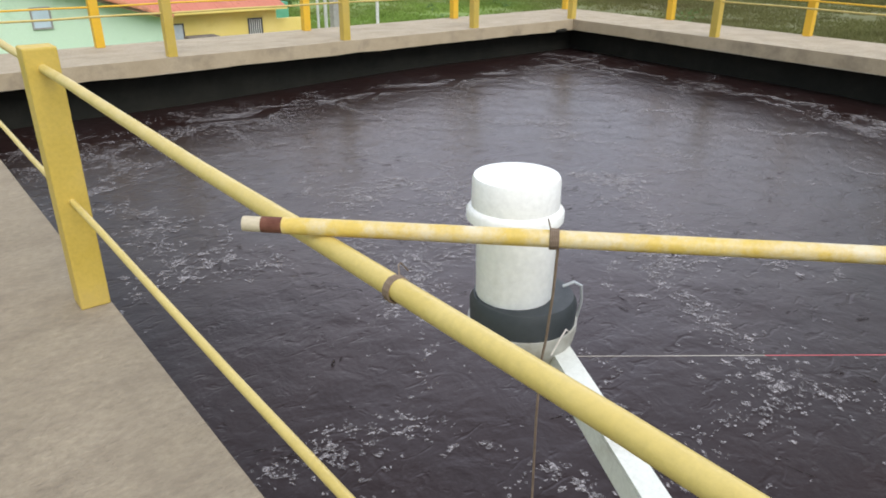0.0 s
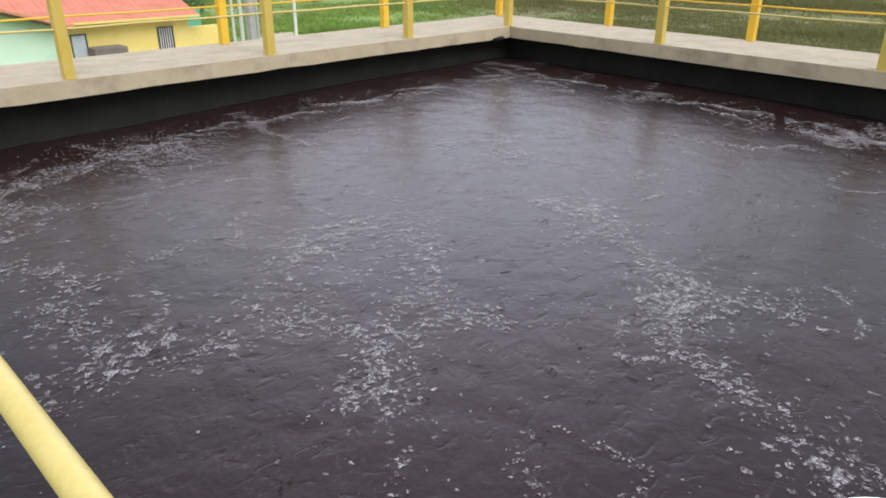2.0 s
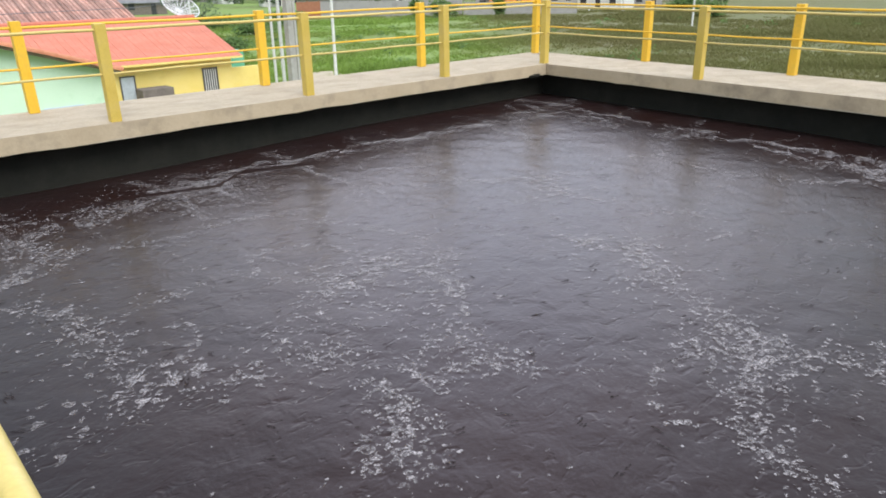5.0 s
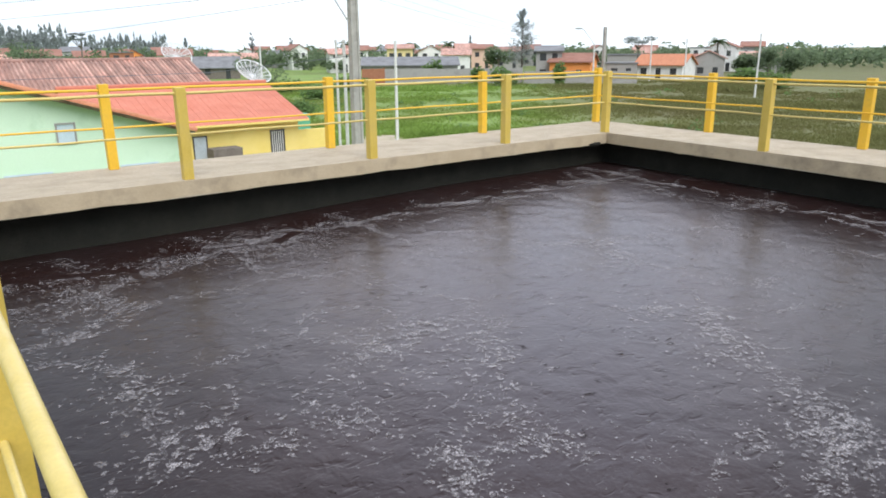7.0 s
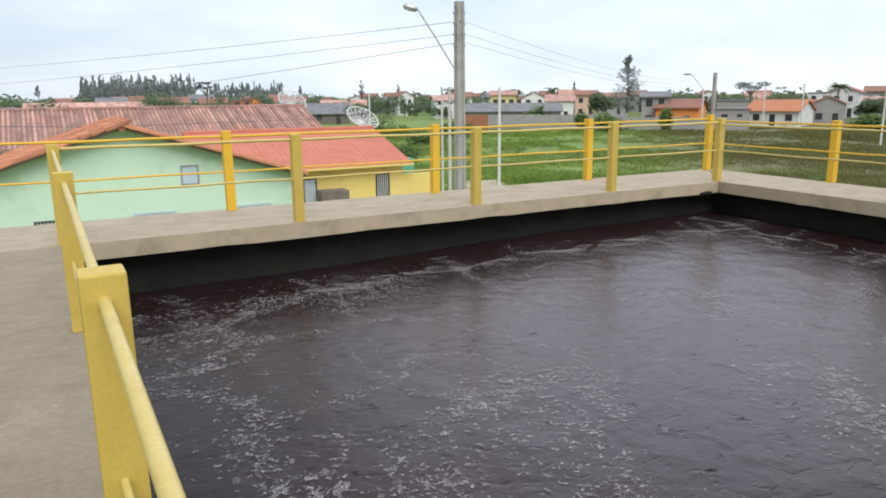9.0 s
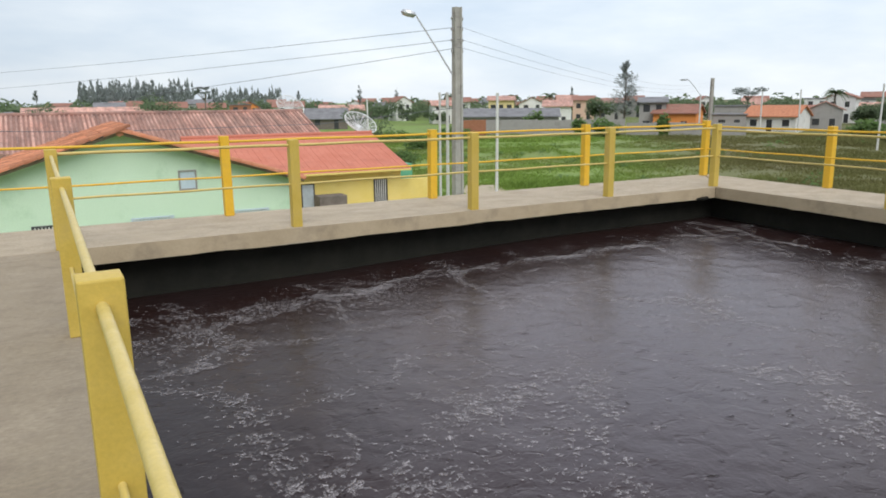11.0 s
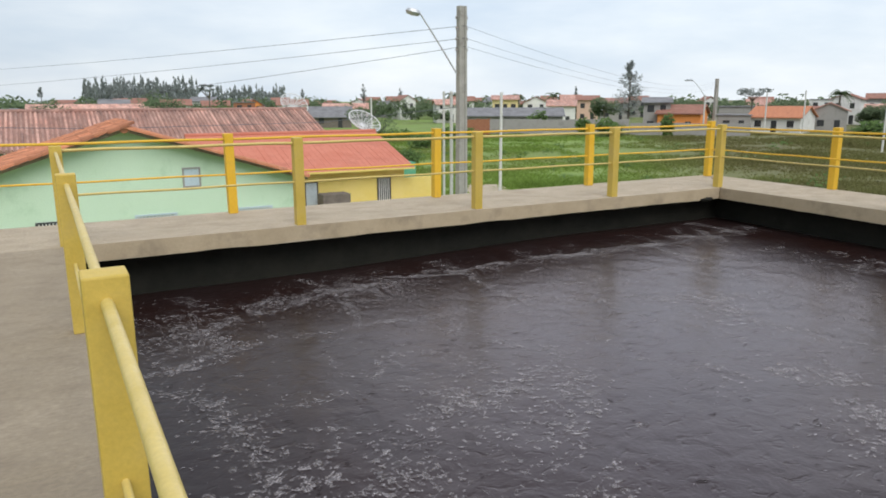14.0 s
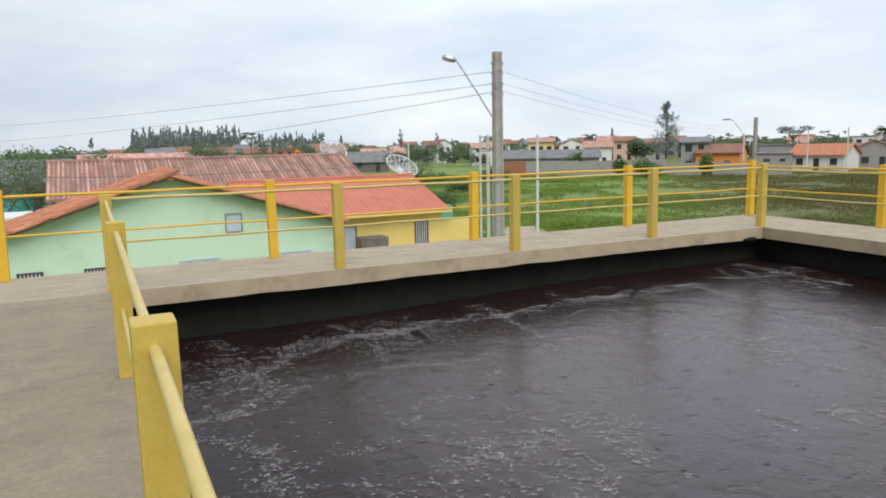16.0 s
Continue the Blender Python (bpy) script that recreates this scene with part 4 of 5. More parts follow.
def yellow_house():
    h = thing("house", "yellow rendered house with a bright red tiled roof", "house", at=(0.03, 22.0, -0.11))
    bm = bmesh.new()
    box(bm, -4.0, 4.75, 0.0, 7.6, GROUND, -1.53)
    part("wall", bm, YELLOW_WALL, h)
    bm = bmesh.new()
    prism(bm, [(-0.55, -1.56), (-0.55, -1.47), (4.0, 0.02), (8.5, -1.47), (8.5, -1.56), (4.0, -0.08)], -4.4, 5.05)
    bmesh.ops.rotate(bm, verts=bm.verts, cent=(0, 0, 0), matrix=Matrix(((0, 1, 0), (1, 0, 0), (0, 0, 1))))
    part("roof", bm, TILE_RED, h)
    slope_ribs(h, TILE_RED, -4.4, 5.05, 4.0, 0.0, -0.57, -1.495, 0.27, 0.028)
    bm = bmesh.new()
    tube(bm, (-4.4, 4.0, 0.03), (5.07, 4.0, 0.03), 0.10, seg=10)
    part("ridge", bm, TILE_RED, h)
    bm = bmesh.new()
    box(bm, -4.4, 5.05, -0.575, -0.552, -1.56, -1.475)
    part("eave_board", bm, YELLOW_WALL, h)
    window(h, 3.38, 3.98, 0.0, -3.12, -1.97, bars=6)
    window(h, -0.12, 0.40, 0.0, -3.6, -2.0, panel=GLASS_WIN)
    w = thing("garden_wall", "low yellow rendered boundary wall beside the house", "wall", at=(0.03, 22.0, -0.11))
    bm = bmesh.new()
    box(bm, 4.753, 6.4, 0.05, 0.25, GROUND, -2.03, bevel=0.01)
    part("wall", bm, YELLOW_WALL, w)
    c = thing("water_box", "small weathered grey concrete block housing by the wall", "box", at=(0.98, 21.3, -0.11))
    bm = bmesh.new()
    box(bm, -0.66, 0.62, -0.4, 0.4, GROUND, -2.43, bevel=0.025)
    part("body", bm, DARK_BLOCK, c)
    g = bmesh.new()
    tagged(part("green_shed", box(g, 5.3, 7.2, 25.5, 27.0, GROUND, -1.75, bevel=0.02), surf("green_painted_board", (0.10, 0.36, 0.22), (0.14, 0.44, 0.28), 2, 0.7, 0.1, 30)), "small green painted shed beyond the yellow wall", "shed")
    return h


def old_house():
    h = thing("house", "long low house under a faded, blackened clay tile roof", "house", at=(0.05, 34.0, -0.2))
    bm = bmesh.new()
    box(bm, -11.7, 3.6, -4.2, 4.2, GROUND, -0.62)
    part("wall", bm, WHITE_PAINT, h)
    bm = bmesh.new()
    prism(bm, [(-4.7, -0.62), (-4.7, -0.52), (0, 1.14), (4.7, -0.52), (4.7, -0.62), (0, 1.03)], -12.1, 4.05)
    bmesh.ops.rotate(bm, verts=bm.verts, cent=(0, 0, 0), matrix=Matrix(((0, 1, 0), (1, 0, 0), (0, 0, 1))))
    part("roof", bm, TILE_DARK, h)
    slope_ribs(h, TILE_OLD, -12.1, 4.05, 0.0, 1.15, -4.72, -0.52, 0.215, 0.066)
    bm = bmesh.new()
    tube(bm, (-12.12, 0, 1.17), (4.07, 0, 1.17), 0.13, seg=10)
    part("ridge", bm, TILE_OLD, h)
    return h


green_house()
yellow_house()
old_house()


# ---- poles and wires ----
def utility_pole(at, height, label, lamp=None, width=0.36):
    p = thing("utility_pole", label, "utility pole", at=(at[0], at[1], GROUND))
    bm = bmesh.new()
    h = height
    for a, b, c, d in ((-0.5, -0.24, -0.5, 0.5), (0.24, 0.5, -0.5, 0.5), (-0.245, 0.245, -0.34, 0.34)):
        made = bmesh.ops.create_cube(bm, size=1.0)["verts"]
        for v in made:
            s = width if v.co.z < 0 else width * 0.78
            x, y = (a if v.co.x < 0 else b), (c if v.co.y < 0 else d)
            v.co = Vector((x * s * 1.15, y * s, 0 if v.co.z < 0 else h))
    part("shaft", bm, POLE_CONC, p)
    shape = [(0.02, -0.06), (0.05, -0.05), (0.035, -0.01), (0.055, 0.0), (0.04, 0.05), (0.02, 0.06)]
    for i in range(4):
        z = h - 0.45 - 0.42 * i
        part("bracket", tube(bmesh.new(), (-width * 0.5 - 0.06, 0, z), (width * 0.5 + 0.06, 0, z), 0.014, seg=6), GALV, p)
        for sx in (-1, 1):
            part("insulator", lathe(bmesh.new(), shape, 10, at=(sx * (width * 0.5 + 0.06), 0, z)), GREY_RENDER, p)
    if lamp:
        root, tip = Vector(lamp[0]), Vector(lamp[1])
        bm = line(bmesh.new(), [root, root.lerp(tip, 0.5) + Vector((0.05, 0, -0.04)), root.lerp(tip, 0.9), tip + (tip - root).normalized() * 0.02], 0.035, 8)
        part("lamp_arm", bm, GALV, p, smooth=True)
        bm = bmesh.new()
        d = Vector((tip.x - root.x, tip.y - root.y, 0)).normalized()
        m = Matrix.Translation(tip + d * 0.25) @ Matrix((d, Vector((-d.y, d.x, 0)), Vector((0, 0, 1)))).transposed().to_4x4() @ Matrix.Rotation(radians(-14), 4, "Y")
        lathe(bm, [(0.02, -0.12), (0.14, -0.10), (0.19, 0.0), (0.15, 0.09), (0.05, 0.13)], 16)
        bmesh.ops.transform(bm, matrix=m @ Matrix.Diagonal((1.7, 1.0, 1.15, 1)), verts=bm.verts)
        part("lamp_head", bm, GALV, p, "grey street lamp head", smooth=True)
    return p


PX, PY = 5.29, 17.54
utility_pole((PX, PY), 9.34, "grey concrete utility pole with a street lamp arm", ((-0.18, 0.1, 6.7), (-1.5, 0.83, 9.12)))
FX, FY = spot(49.95, 150)
utility_pole((FX, FY), 9.1, "grey concrete utility pole across the grassy field", None, 0.55)


def wires():
    for i, (z0, end) in enumerate(((4.41, (-17.7, 75.4, 4.17)), (3.93, (-17.7, 75.4, 2.67)), (3.61, (-15.5, 51.5, 0.5)))):
        bm = bmesh.new()
        a, b = Vector((PX, PY - 0.25, z0)), Vector(end)
        line(bm, [a.lerp(b, s / 16) - Vector((0, 0, 0.2 * 4 * (s / 16) * (1 - s / 16))) for s in range(17)], 0.010, 6)
        tagged(part("power_line", bm, WIRE), "thin dark sagging overhead cable", "cable", "overhead cables")
        bm = bmesh.new()
        b = Vector((FX, FY, GROUND + 8.65 - 0.42 * i))
        line(bm, [a.lerp(b, s / 24) - Vector((0, 0, 1.5 * 4 * (s / 24) * (1 - s / 24))) for s in range(25)], 0.006, 6)
        tagged(part("power_line", bm, WIRE), "thin dark cable running across the field", "cable", "overhead cables")
    bm = bmesh.new()
    line(bm, [(-16, 21.0, 0.75), (-8, 21.0, 0.48), (0.0, 19.5, 0.62), (PX - 0.1, PY, 1.2)], 0.012, 6)
    tagged(part("power_line", bm, WIRE), "low dark service cable above the roofs", "cable", "overhead cables")


wires()


def white_post(x, y, top, r, label="whitewashed slim concrete post"):
    p = thing("post", label, "post", "pale posts in the field", at=(x, y, GROUND))
    bm = tube(bmesh.new(), (0, 0, 0), (0, 0, top), r, r * 0.85, 10)
    part("shaft", bm, WHITE_POST, p)
    bm = tube(bmesh.new(), (0, 0, top), (0, 0, top + 0.1), r * 1.15, r * 0.9, 10)
    part("cap", bm, WHITE_POST, p)
    return p


for az, far, top, r in ((29.35, 35.0, 5.9, 0.06), (29.95, 35.0, 5.9, 0.08), (33.9, 49.6, 6.0, 0.10), (53.4, 140, 6.6, 0.12), (55.9, 140, 6.8, 0.12), (60.9, 100, 6.9, 0.11), (23.6, 62, 5.7, 0.07)):
    white_post(*spot(az, far), top, r)


def street_lamp(az, far, height):
    x, y = spot(az, far)
    p = thing("street_lamp", "slim pale street lamp with a raised arm", "street lamp", at=(x, y, GROUND), turn=-az)
    part("pole", tube(bmesh.new(), (0, 0, 0), (0, 0, height), 0.14, 0.10, 10), WHITE_POST, p)
    part("arm", line(bmesh.new(), [(0, 0, height - 0.3), (-0.9, 0, height + 1.0), (-1.7, 0, height + 2.0), (-2.1, 0, height + 2.25)], 0.06, 8), GALV, p, smooth=True)
    bm = lathe(bmesh.new(), [(0.05, -0.16), (0.3, -0.12), (0.34, 0.0), (0.2, 0.12), (0.05, 0.16)], 14)
    bmesh.ops.transform(bm, matrix=Matrix.Translation((-2.6, 0, height + 2.3)) @ Matrix.Diagonal((2.0, 1, 1, 1)), verts=bm.verts)
    part("lamp_head", bm, GALV, p, smooth=True)


street_lamp(49.2, 135, 6.3)


def dish(at, r, facing, tilt, label):
    d = thing("satellite_dish", label, "satellite dish", "roof satellite dishes", at=at, turn=facing)
    m = Matrix.Rotation(radians(tilt), 4, "X")
    depth = 0.32 * r
    bm = bmesh.new()
    for i in range(1, 10):
        rr = r * i / 9
        z = depth * (rr / r) ** 2
        line(bm, [(rr * math.cos(q * math.pi / 18), rr * math.sin(q * math.pi / 18), z) for q in range(37)], 0.03 if i == 9 else 0.010, 6)
    bmesh.ops.transform(bm, matrix=m, verts=bm.verts)
    part("rings", bm, DISH_WHITE, d)
    for k in range(16):
        bm = bmesh.new()
        a = k * math.pi / 8
        line(bm, [(r * s / 6 * math.cos(a), r * s / 6 * math.sin(a), depth * (s / 6) ** 2) for s in range(7)], 0.018, 6)
        bmesh.ops.transform(bm, matrix=m, verts=bm.verts)
        part("rib", bm, DISH_WHITE, d)
    bm = bmesh.new()
    for k in range(3):
        a = k * 2.094 + 0.5
        line(bm, [(r * 0.9 * math.cos(a), r * 0.9 * math.sin(a), depth * 0.8), (0, 0, r * 0.8)], 0.01, 6)
    tube(bm, (0, 0, r * 0.72), (0, 0, r * 0.9), 0.06, seg=10)
    bmesh.ops.transform(bm, matrix=m, verts=bm.verts)
    part("feed", bm, DISH_WHITE, d)
    bm = tube(bmesh.new(), (0, 0.0, GROUND - at[2]), (0, 0, 0), 0.05, seg=10)
    part("mast", bm, DISH_WHITE, d)
    return d


dish((5.55, 28.7, 0.14), 0.92, 15, 38, "pale wire-mesh satellite dish on a mast behind the roof")
dish((5.2, 40.0, 1.06), 0.95, 10, 46, "white wire-mesh satellite dish beyond the old roof")


# ---- town ----
# duller red-brown tile for roofs of the far town
ROOF_FAR = surf("dull_far_tile", (0.27, 0.12, 0.085), (0.35, 0.18, 0.135), 0.5, 0.9, 0.3, 6, stain=(0.16, 0.10, 0.08), amount=0.5, sscale=0.6)
def town_house(az, far, w, d, wall_h, roof_h, wall_mat, roof_mat, label, turn=0.0, gable=False, doors=2, base=0.0):
    x, y = spot(az, far)
    if far >= 175:
        w *= 0.52 if far >= 250 else 0.68
    if far >= 130:
        wall_h, roof_h = wall_h * 0.88, roof_h * 0.85
    h = thing("house", label, "house", "town houses", at=(x, y, GROUND - 0.1 + base), turn=-az + turn)
    bm = bmesh.new()
    if gable:
        prism(bm, [(-w / 2, 0), (w / 2, 0), (w / 2, wall_h), (0, wall_h + roof_h * 0.96), (-w / 2, wall_h)], 0, d)
    else:
        box(bm, -w / 2, w / 2, 0, d, 0, wall_h)
        if roof_h > 0.3:
            for sx in (-w / 2, w / 2 - 0.15):
                v = [bm.verts.new((sx + dx, yy, zz)) for dx in (0, 0.15) for yy, zz in ((0.02, wall_h + 0.003), (d - 0.02, wall_h + 0.003), (d / 2, wall_h + roof_h * 0.95))]
                for f in ((0, 1, 2), (5, 4, 3), (0, 3, 4, 1), (1, 4, 5, 2), (2, 5, 3, 0)):
                    bm.faces.new([v[i] for i in f])
    part("wall", bm, wall_mat, h)
    bm = bmesh.new()
    e = 0.5
    k = roof_h / (w / 2 if gable else d / 2) * e
    if roof_h <= 0.3:
        box(bm, -w / 2 - 0.2, w / 2 + 0.2, -0.2, d + 0.2, wall_h + 0.004, wall_h + 0.2)
    elif gable:
        prism(bm, [(-w / 2 - e, wall_h - k), (0, wall_h + roof_h), (w / 2 + e, wall_h - k), (w / 2 + e, wall_h - k + 0.16), (0, wall_h + roof_h + 0.16), (-w / 2 - e, wall_h - k + 0.16)], -0.3, d + 0.3)
    else:
        prism(bm, [(-e, wall_h - k), (-e, wall_h - k + 0.16), (d / 2, wall_h + roof_h + 0.16), (d + e, wall_h - k + 0.16), (d + e, wall_h - k), (d / 2, wall_h + roof_h)], -w / 2 - 0.4, w / 2 + 0.4)
        bmesh.ops.rotate(bm, verts=bm.verts, cent=(0, 0, 0), matrix=Matrix(((0, 1, 0), (1, 0, 0), (0, 0, 1))))
    part("roof", bm, roof_mat, h)
    for i in range(doors):
        bm = bmesh.new()
        cx = -w / 2 + w * (i + 0.6) / (doors + 0.2)
        ww, z0, z1 = (0.55, 1.0, 2.1) if i % 2 == 0 else (0.45, 0.1, 2.1)
        box(bm, cx - ww, cx + ww, -0.03, 0.02, z0, z1)
        if wall_h > 4.6:
            part("upper_window", box(bmesh.new(), cx - ww, cx + ww, -0.03, 0.02, 3.6, min(4.8, wall_h - 0.3)), DARK_OPENING, h)
        win = part("window", bm, DARK_OPENING, h)
        f = bmesh.new()
        box(f, cx - ww - 0.08, cx + ww + 0.08, -0.07, -0.032, z0 - 0.08, z0)
        part("sill", f, wall_mat, win)
    return h


# white and red bungalow, its grey neighbour, the orange house and what stands round them
town_house(54.0, 150, 8.5, 8, 3.1, 1.9, WHITE_PAINT, TILE_JOINED, "white bungalow with red tiled roof beside the field", turn=-18, doors=3)
town_house(57.5, 158, 5.6, 9, 4.2, 1.5, GREY_RENDER, TILE_OLD, "grey unpainted house with gable", gable=True, doors=2)
town_house(55.6, 185, 16, 9, 3.4, 1.3, GREY_RENDER, ROOF_FAR, "house with broad red roof behind the bungalow")
town_house(61.0, 190, 12, 9, 3.6, 1.6, GREY_RENDER, TILE_OLD, "low house with brown roof among trees")
town_house(47.4, 140, 6.9, 8, 3.9, 1.5, ORANGE_WALL, ROOF_FAR, "bright orange house with shallow red roof", turn=-10)
town_house(45.8, 142, 4.4, 8, 5.9, 0.9, GREY_RENDER, FIBRO, "pale two-storey house with grey sloping roof")
town_house(51.3, 150, 5.4, 7, 3.3, 0.2, GREY_RENDER, FIBRO, "grey unfinished flat-roofed house")
town_house(51.6, 185, 12, 8, 4.6, 0.2, GREY_RENDER, FIBRO, "grey flat-roofed block beyond the orange house")
town_house(34.2, 185, 8.6, 8, 6.6, 1.0, surf("cream_yellow_render", (0.70, 0.56, 0.28), (0.76, 0.63, 0.36), 0.8, 0.9, 0.1, 20), TILE_OLD, "yellow two-storey house in the distance", doors=3)
town_house(36.6, 195, 9.0, 8, 5.6, 1.8, WHITE_PAINT, ROOF_FAR, "white house with red roof in the distance", gable=True)
town_house(38.6, 180, 9.0, 8, 5.0, 1.4, WHITE_PAINT, TILE_OLD, "white house with brown roof in the distance")
town_house(25.6, 330, 16, 9, 6.0, 2.2, WHITE_PAINT, ROOF_FAR, "white house with red roof past the field")
town_house(28.5, 330, 18, 9, 4.8, 2.0, GREY_RENDER, ROOF_FAR, "house with red roof past the field")
town_house(21.6, 200, 16, 7, 4.2, 1.4, GREY_RENDER, TILE_OLD, "low house with salmon roof")
town_house(20.4, 170, 8.6, 9, 2.7, 2.3, DARK_BLOCK, FIBRO, "shed with dark grey corrugated roof on posts", doors=2)
town_house(15.2, 95, 6.0, 7, 3.6, 1.4, GREY_RENDER, ROOF_FAR, "small house with salmon hipped roof", gable=True)
town_house(13.9, 190, 7, 7, 6.0, 0.2, BRICK, FIBRO, "unfinished bare brick house")
town_house(7.0, 130, 7, 7, 4.6, 0.9, WHITE_PAINT, TILE_OLD, "low white house among trees")
town_house(3.0, 120, 14, 8, 3.4, 1.8, GREY_RENDER, TILE_OLD, "long house with brown roof")
town_house(4.8, 180, 8, 8, 5.4, 1.4, TEAL, FIBRO, "pale green house in the distance")
town_house(-1.0, 75, 14, 9, 3.0, 1.6, GREY_RENDER, TILE_OLD, "low house with dull brown roof among trees")
town_house(-5.5, 75, 10, 8, 3.4, 1.6, GREY_RENDER, FIBRO, "grey-roofed low house behind trees")
town_house(30.8, 230, 10, 8, 6.2, 1.4, WHITE_PAINT, ROOF_FAR, "distant white house with red roof")
town_house(40.6, 210, 8, 8, 6.4, 1.2, surf("pale_salmon_render", (0.62, 0.42, 0.32), (0.68, 0.48, 0.38), 0.8, 0.9, 0.1, 20), ROOF_FAR, "distant salmon rendered house")
town_house(42.6, 230, 12, 8, 5.5, 1.4, GREY_RENDER, TILE_OLD, "distant grey house among trees")
town_house(17.5, 190, 10, 8, 5.4, 1.4, WHITE_PAINT, ROOF_FAR, "distant house with orange roof")
town_house(59.5, 240, 12, 8, 5.6, 0.2, WHITE_PAINT, FIBRO, "distant white flat-roofed block")
town_house(56.9, 230, 8, 8, 6.2, 0.2, WHITE_PAINT, FIBRO, "distant white tower-like block")
town_house(35.0, 145, 17.0, 9, 3.3, 1.5, GREY_RENDER, FIBRO, "long grey-roofed warehouse behind a wall", doors=0)


town_house(20.0, 300, 14, 8, 5.0, 1.5, GREY_RENDER, ROOF_FAR, "small distant house with dull tiled roof")
town_house(23.6, 340, 14, 8, 6.5, 1.5, WHITE_PAINT, ROOF_FAR, "small distant house with dull tiled roof")
town_house(32.2, 330, 14, 8, 6.0, 1.5, GREY_RENDER, ROOF_FAR, "small distant house with dull tiled roof")
town_house(27.2, 300, 9, 8, 4.6, 1.5, WHITE_PAINT, ROOF_FAR, "small distant house with dull tiled roof")
town_house(37.6, 260, 9, 8, 6.4, 1.5, WHITE_PAINT, ROOF_FAR, "small distant house with dull tiled roof")
town_house(34.9, 300, 10, 8, 7.0, 1.5, GREY_RENDER, ROOF_FAR, "small distant house with dull tiled roof")
town_house(44.4, 260, 11, 8, 6.2, 1.5, GREY_RENDER, ROOF_FAR, "small distant house with dull tiled roof")
town_house(9.0, 210, 10, 8, 5.4, 1.5, WHITE_PAINT, ROOF_FAR, "small distant house with dull tiled roof")
town_house(11.8, 220, 10, 8, 5.0, 1.5, GREY_RENDER, ROOF_FAR, "small distant house with dull tiled roof")
town_house(6.2, 240, 9, 8, 5.8, 1.5, GREY_RENDER, ROOF_FAR, "small distant house with dull tiled roof")
town_house(1.6, 260, 12, 8, 5.4, 1.5, WHITE_PAINT, ROOF_FAR, "small distant house with dull tiled roof")
town_house(16.6, 260, 10, 8, 6.0, 1.5, BRICK, ROOF_FAR, "small distant house with dull tiled roof")
town_house(60.4, 260, 12, 8, 6.6, 1.5, GREY_RENDER, ROOF_FAR, "small distant house with dull tiled roof")
town_house(53.0, 250, 12, 8, 5.6, 1.5, WHITE_PAINT, ROOF_FAR, "small distant house with dull tiled roof")


def far_wall(a0, a1, far, h, material, label):
    (xa, ya), (xb, yb) = spot(a0, far), spot(a1, far)
    w = thing("boundary_wall", label, "wall", at=(xa, ya, GROUND - 0.1))
    length = math.hypot(xb - xa, yb - ya)
    t = math.atan2(yb - ya, xb - xa)
    n = max(2, int(length / 4))
    for i in range(n):
        bm = bmesh.new()
        box(bm, i * length / n, (i + 1) * length / n - 0.25, -0.08, 0.08, 0, h + 0.06 * math.sin(i * 2.3))
        bmesh.ops.rotate(bm, verts=bm.verts, cent=(0, 0, 0), matrix=Matrix.Rotation(t, 3, "Z"))
        part("panel", bm, material, w)
        bm = bmesh.new()
        box(bm, (i + 1) * length / n - 0.25, (i + 1) * length / n, -0.12, 0.12, 0, h + 0.15)
        bmesh.ops.rotate(bm, verts=bm.verts, cent=(0, 0, 0), matrix=Matrix.Rotation(t, 3, "Z"))
        part("pillar", bm, material, w)
    return w


far_wall(32.6, 43.8, 135, 2.5, GREY_RENDER, "long grey rendered boundary wall across the field")
far_wall(31.2, 33.0, 131, 2.6, BRICK, "bare red brick boundary wall")
far_wall(43.9, 52.5, 134, 2.0, GREY_RENDER, "low grey wall before the orange house")


def car(az, far, material, label):
    x, y = spot(az, far)
    c = thing("car", label, "car", "parked cars", at=(x, y, GROUND), turn=-az + 5)
    bm = bmesh.new()
    prism(bm, [(-2.1, 0.35), (2.1, 0.35), (2.15, 0.75), (1.3, 0.95), (0.7, 1.42), (-1.2, 1.45), (-1.9, 0.98), (-2.15, 0.8)], -0.8, 0.8)
    bmesh.ops.bevel(bm, geom=list(bm.edges), offset=0.08, segments=2, affect="EDGES")
    part("body", bm, material, c, smooth=True)
    for sx in (-1.35, 1.35):
        for sy in (-0.74, 0.74):
            part("wheel", tube(bmesh.new(), (sx, sy - 0.1, 0.32), (sx, sy + 0.1, 0.32), 0.32, seg=16), PVC_DARK, c)
    part("windscreen", box(bmesh.new(), -1.0, 0.6, -0.815, -0.795, 1.0, 1.32), DARK_OPENING, c)
    return c


for i, az in enumerate((2.2, 5.4, 8.2, 10.8, 14.6, 18.4, 22.6, 24.7, 26.5, 29.6, 31.5, 33.1, 36.0, 39.4, 41.4, 43.2, 49.6, 52.9, 58.4, 61.8)):
    town_house(az, 205 + 13 * (i * 7 % 9), 7.0 + (i * 5 % 4), 7, 4.2 + 0.55 * (i * 3 % 5), 1.3 + 0.2 * (i % 3), (WHITE_PAINT, WHITE_PAINT, GREY_RENDER, WHITE_PAINT, ORANGE_WALL)[i % 5 if i != 9 else 0] if i != 14 else YELLOW_WALL,
               (ROOF_FAR, TILE_OLD, ROOF_FAR, FIBRO)[i % 4], "small far-off house in the low-rise town", gable=i % 2 == 0, turn=(i * 37 % 50) - 25)

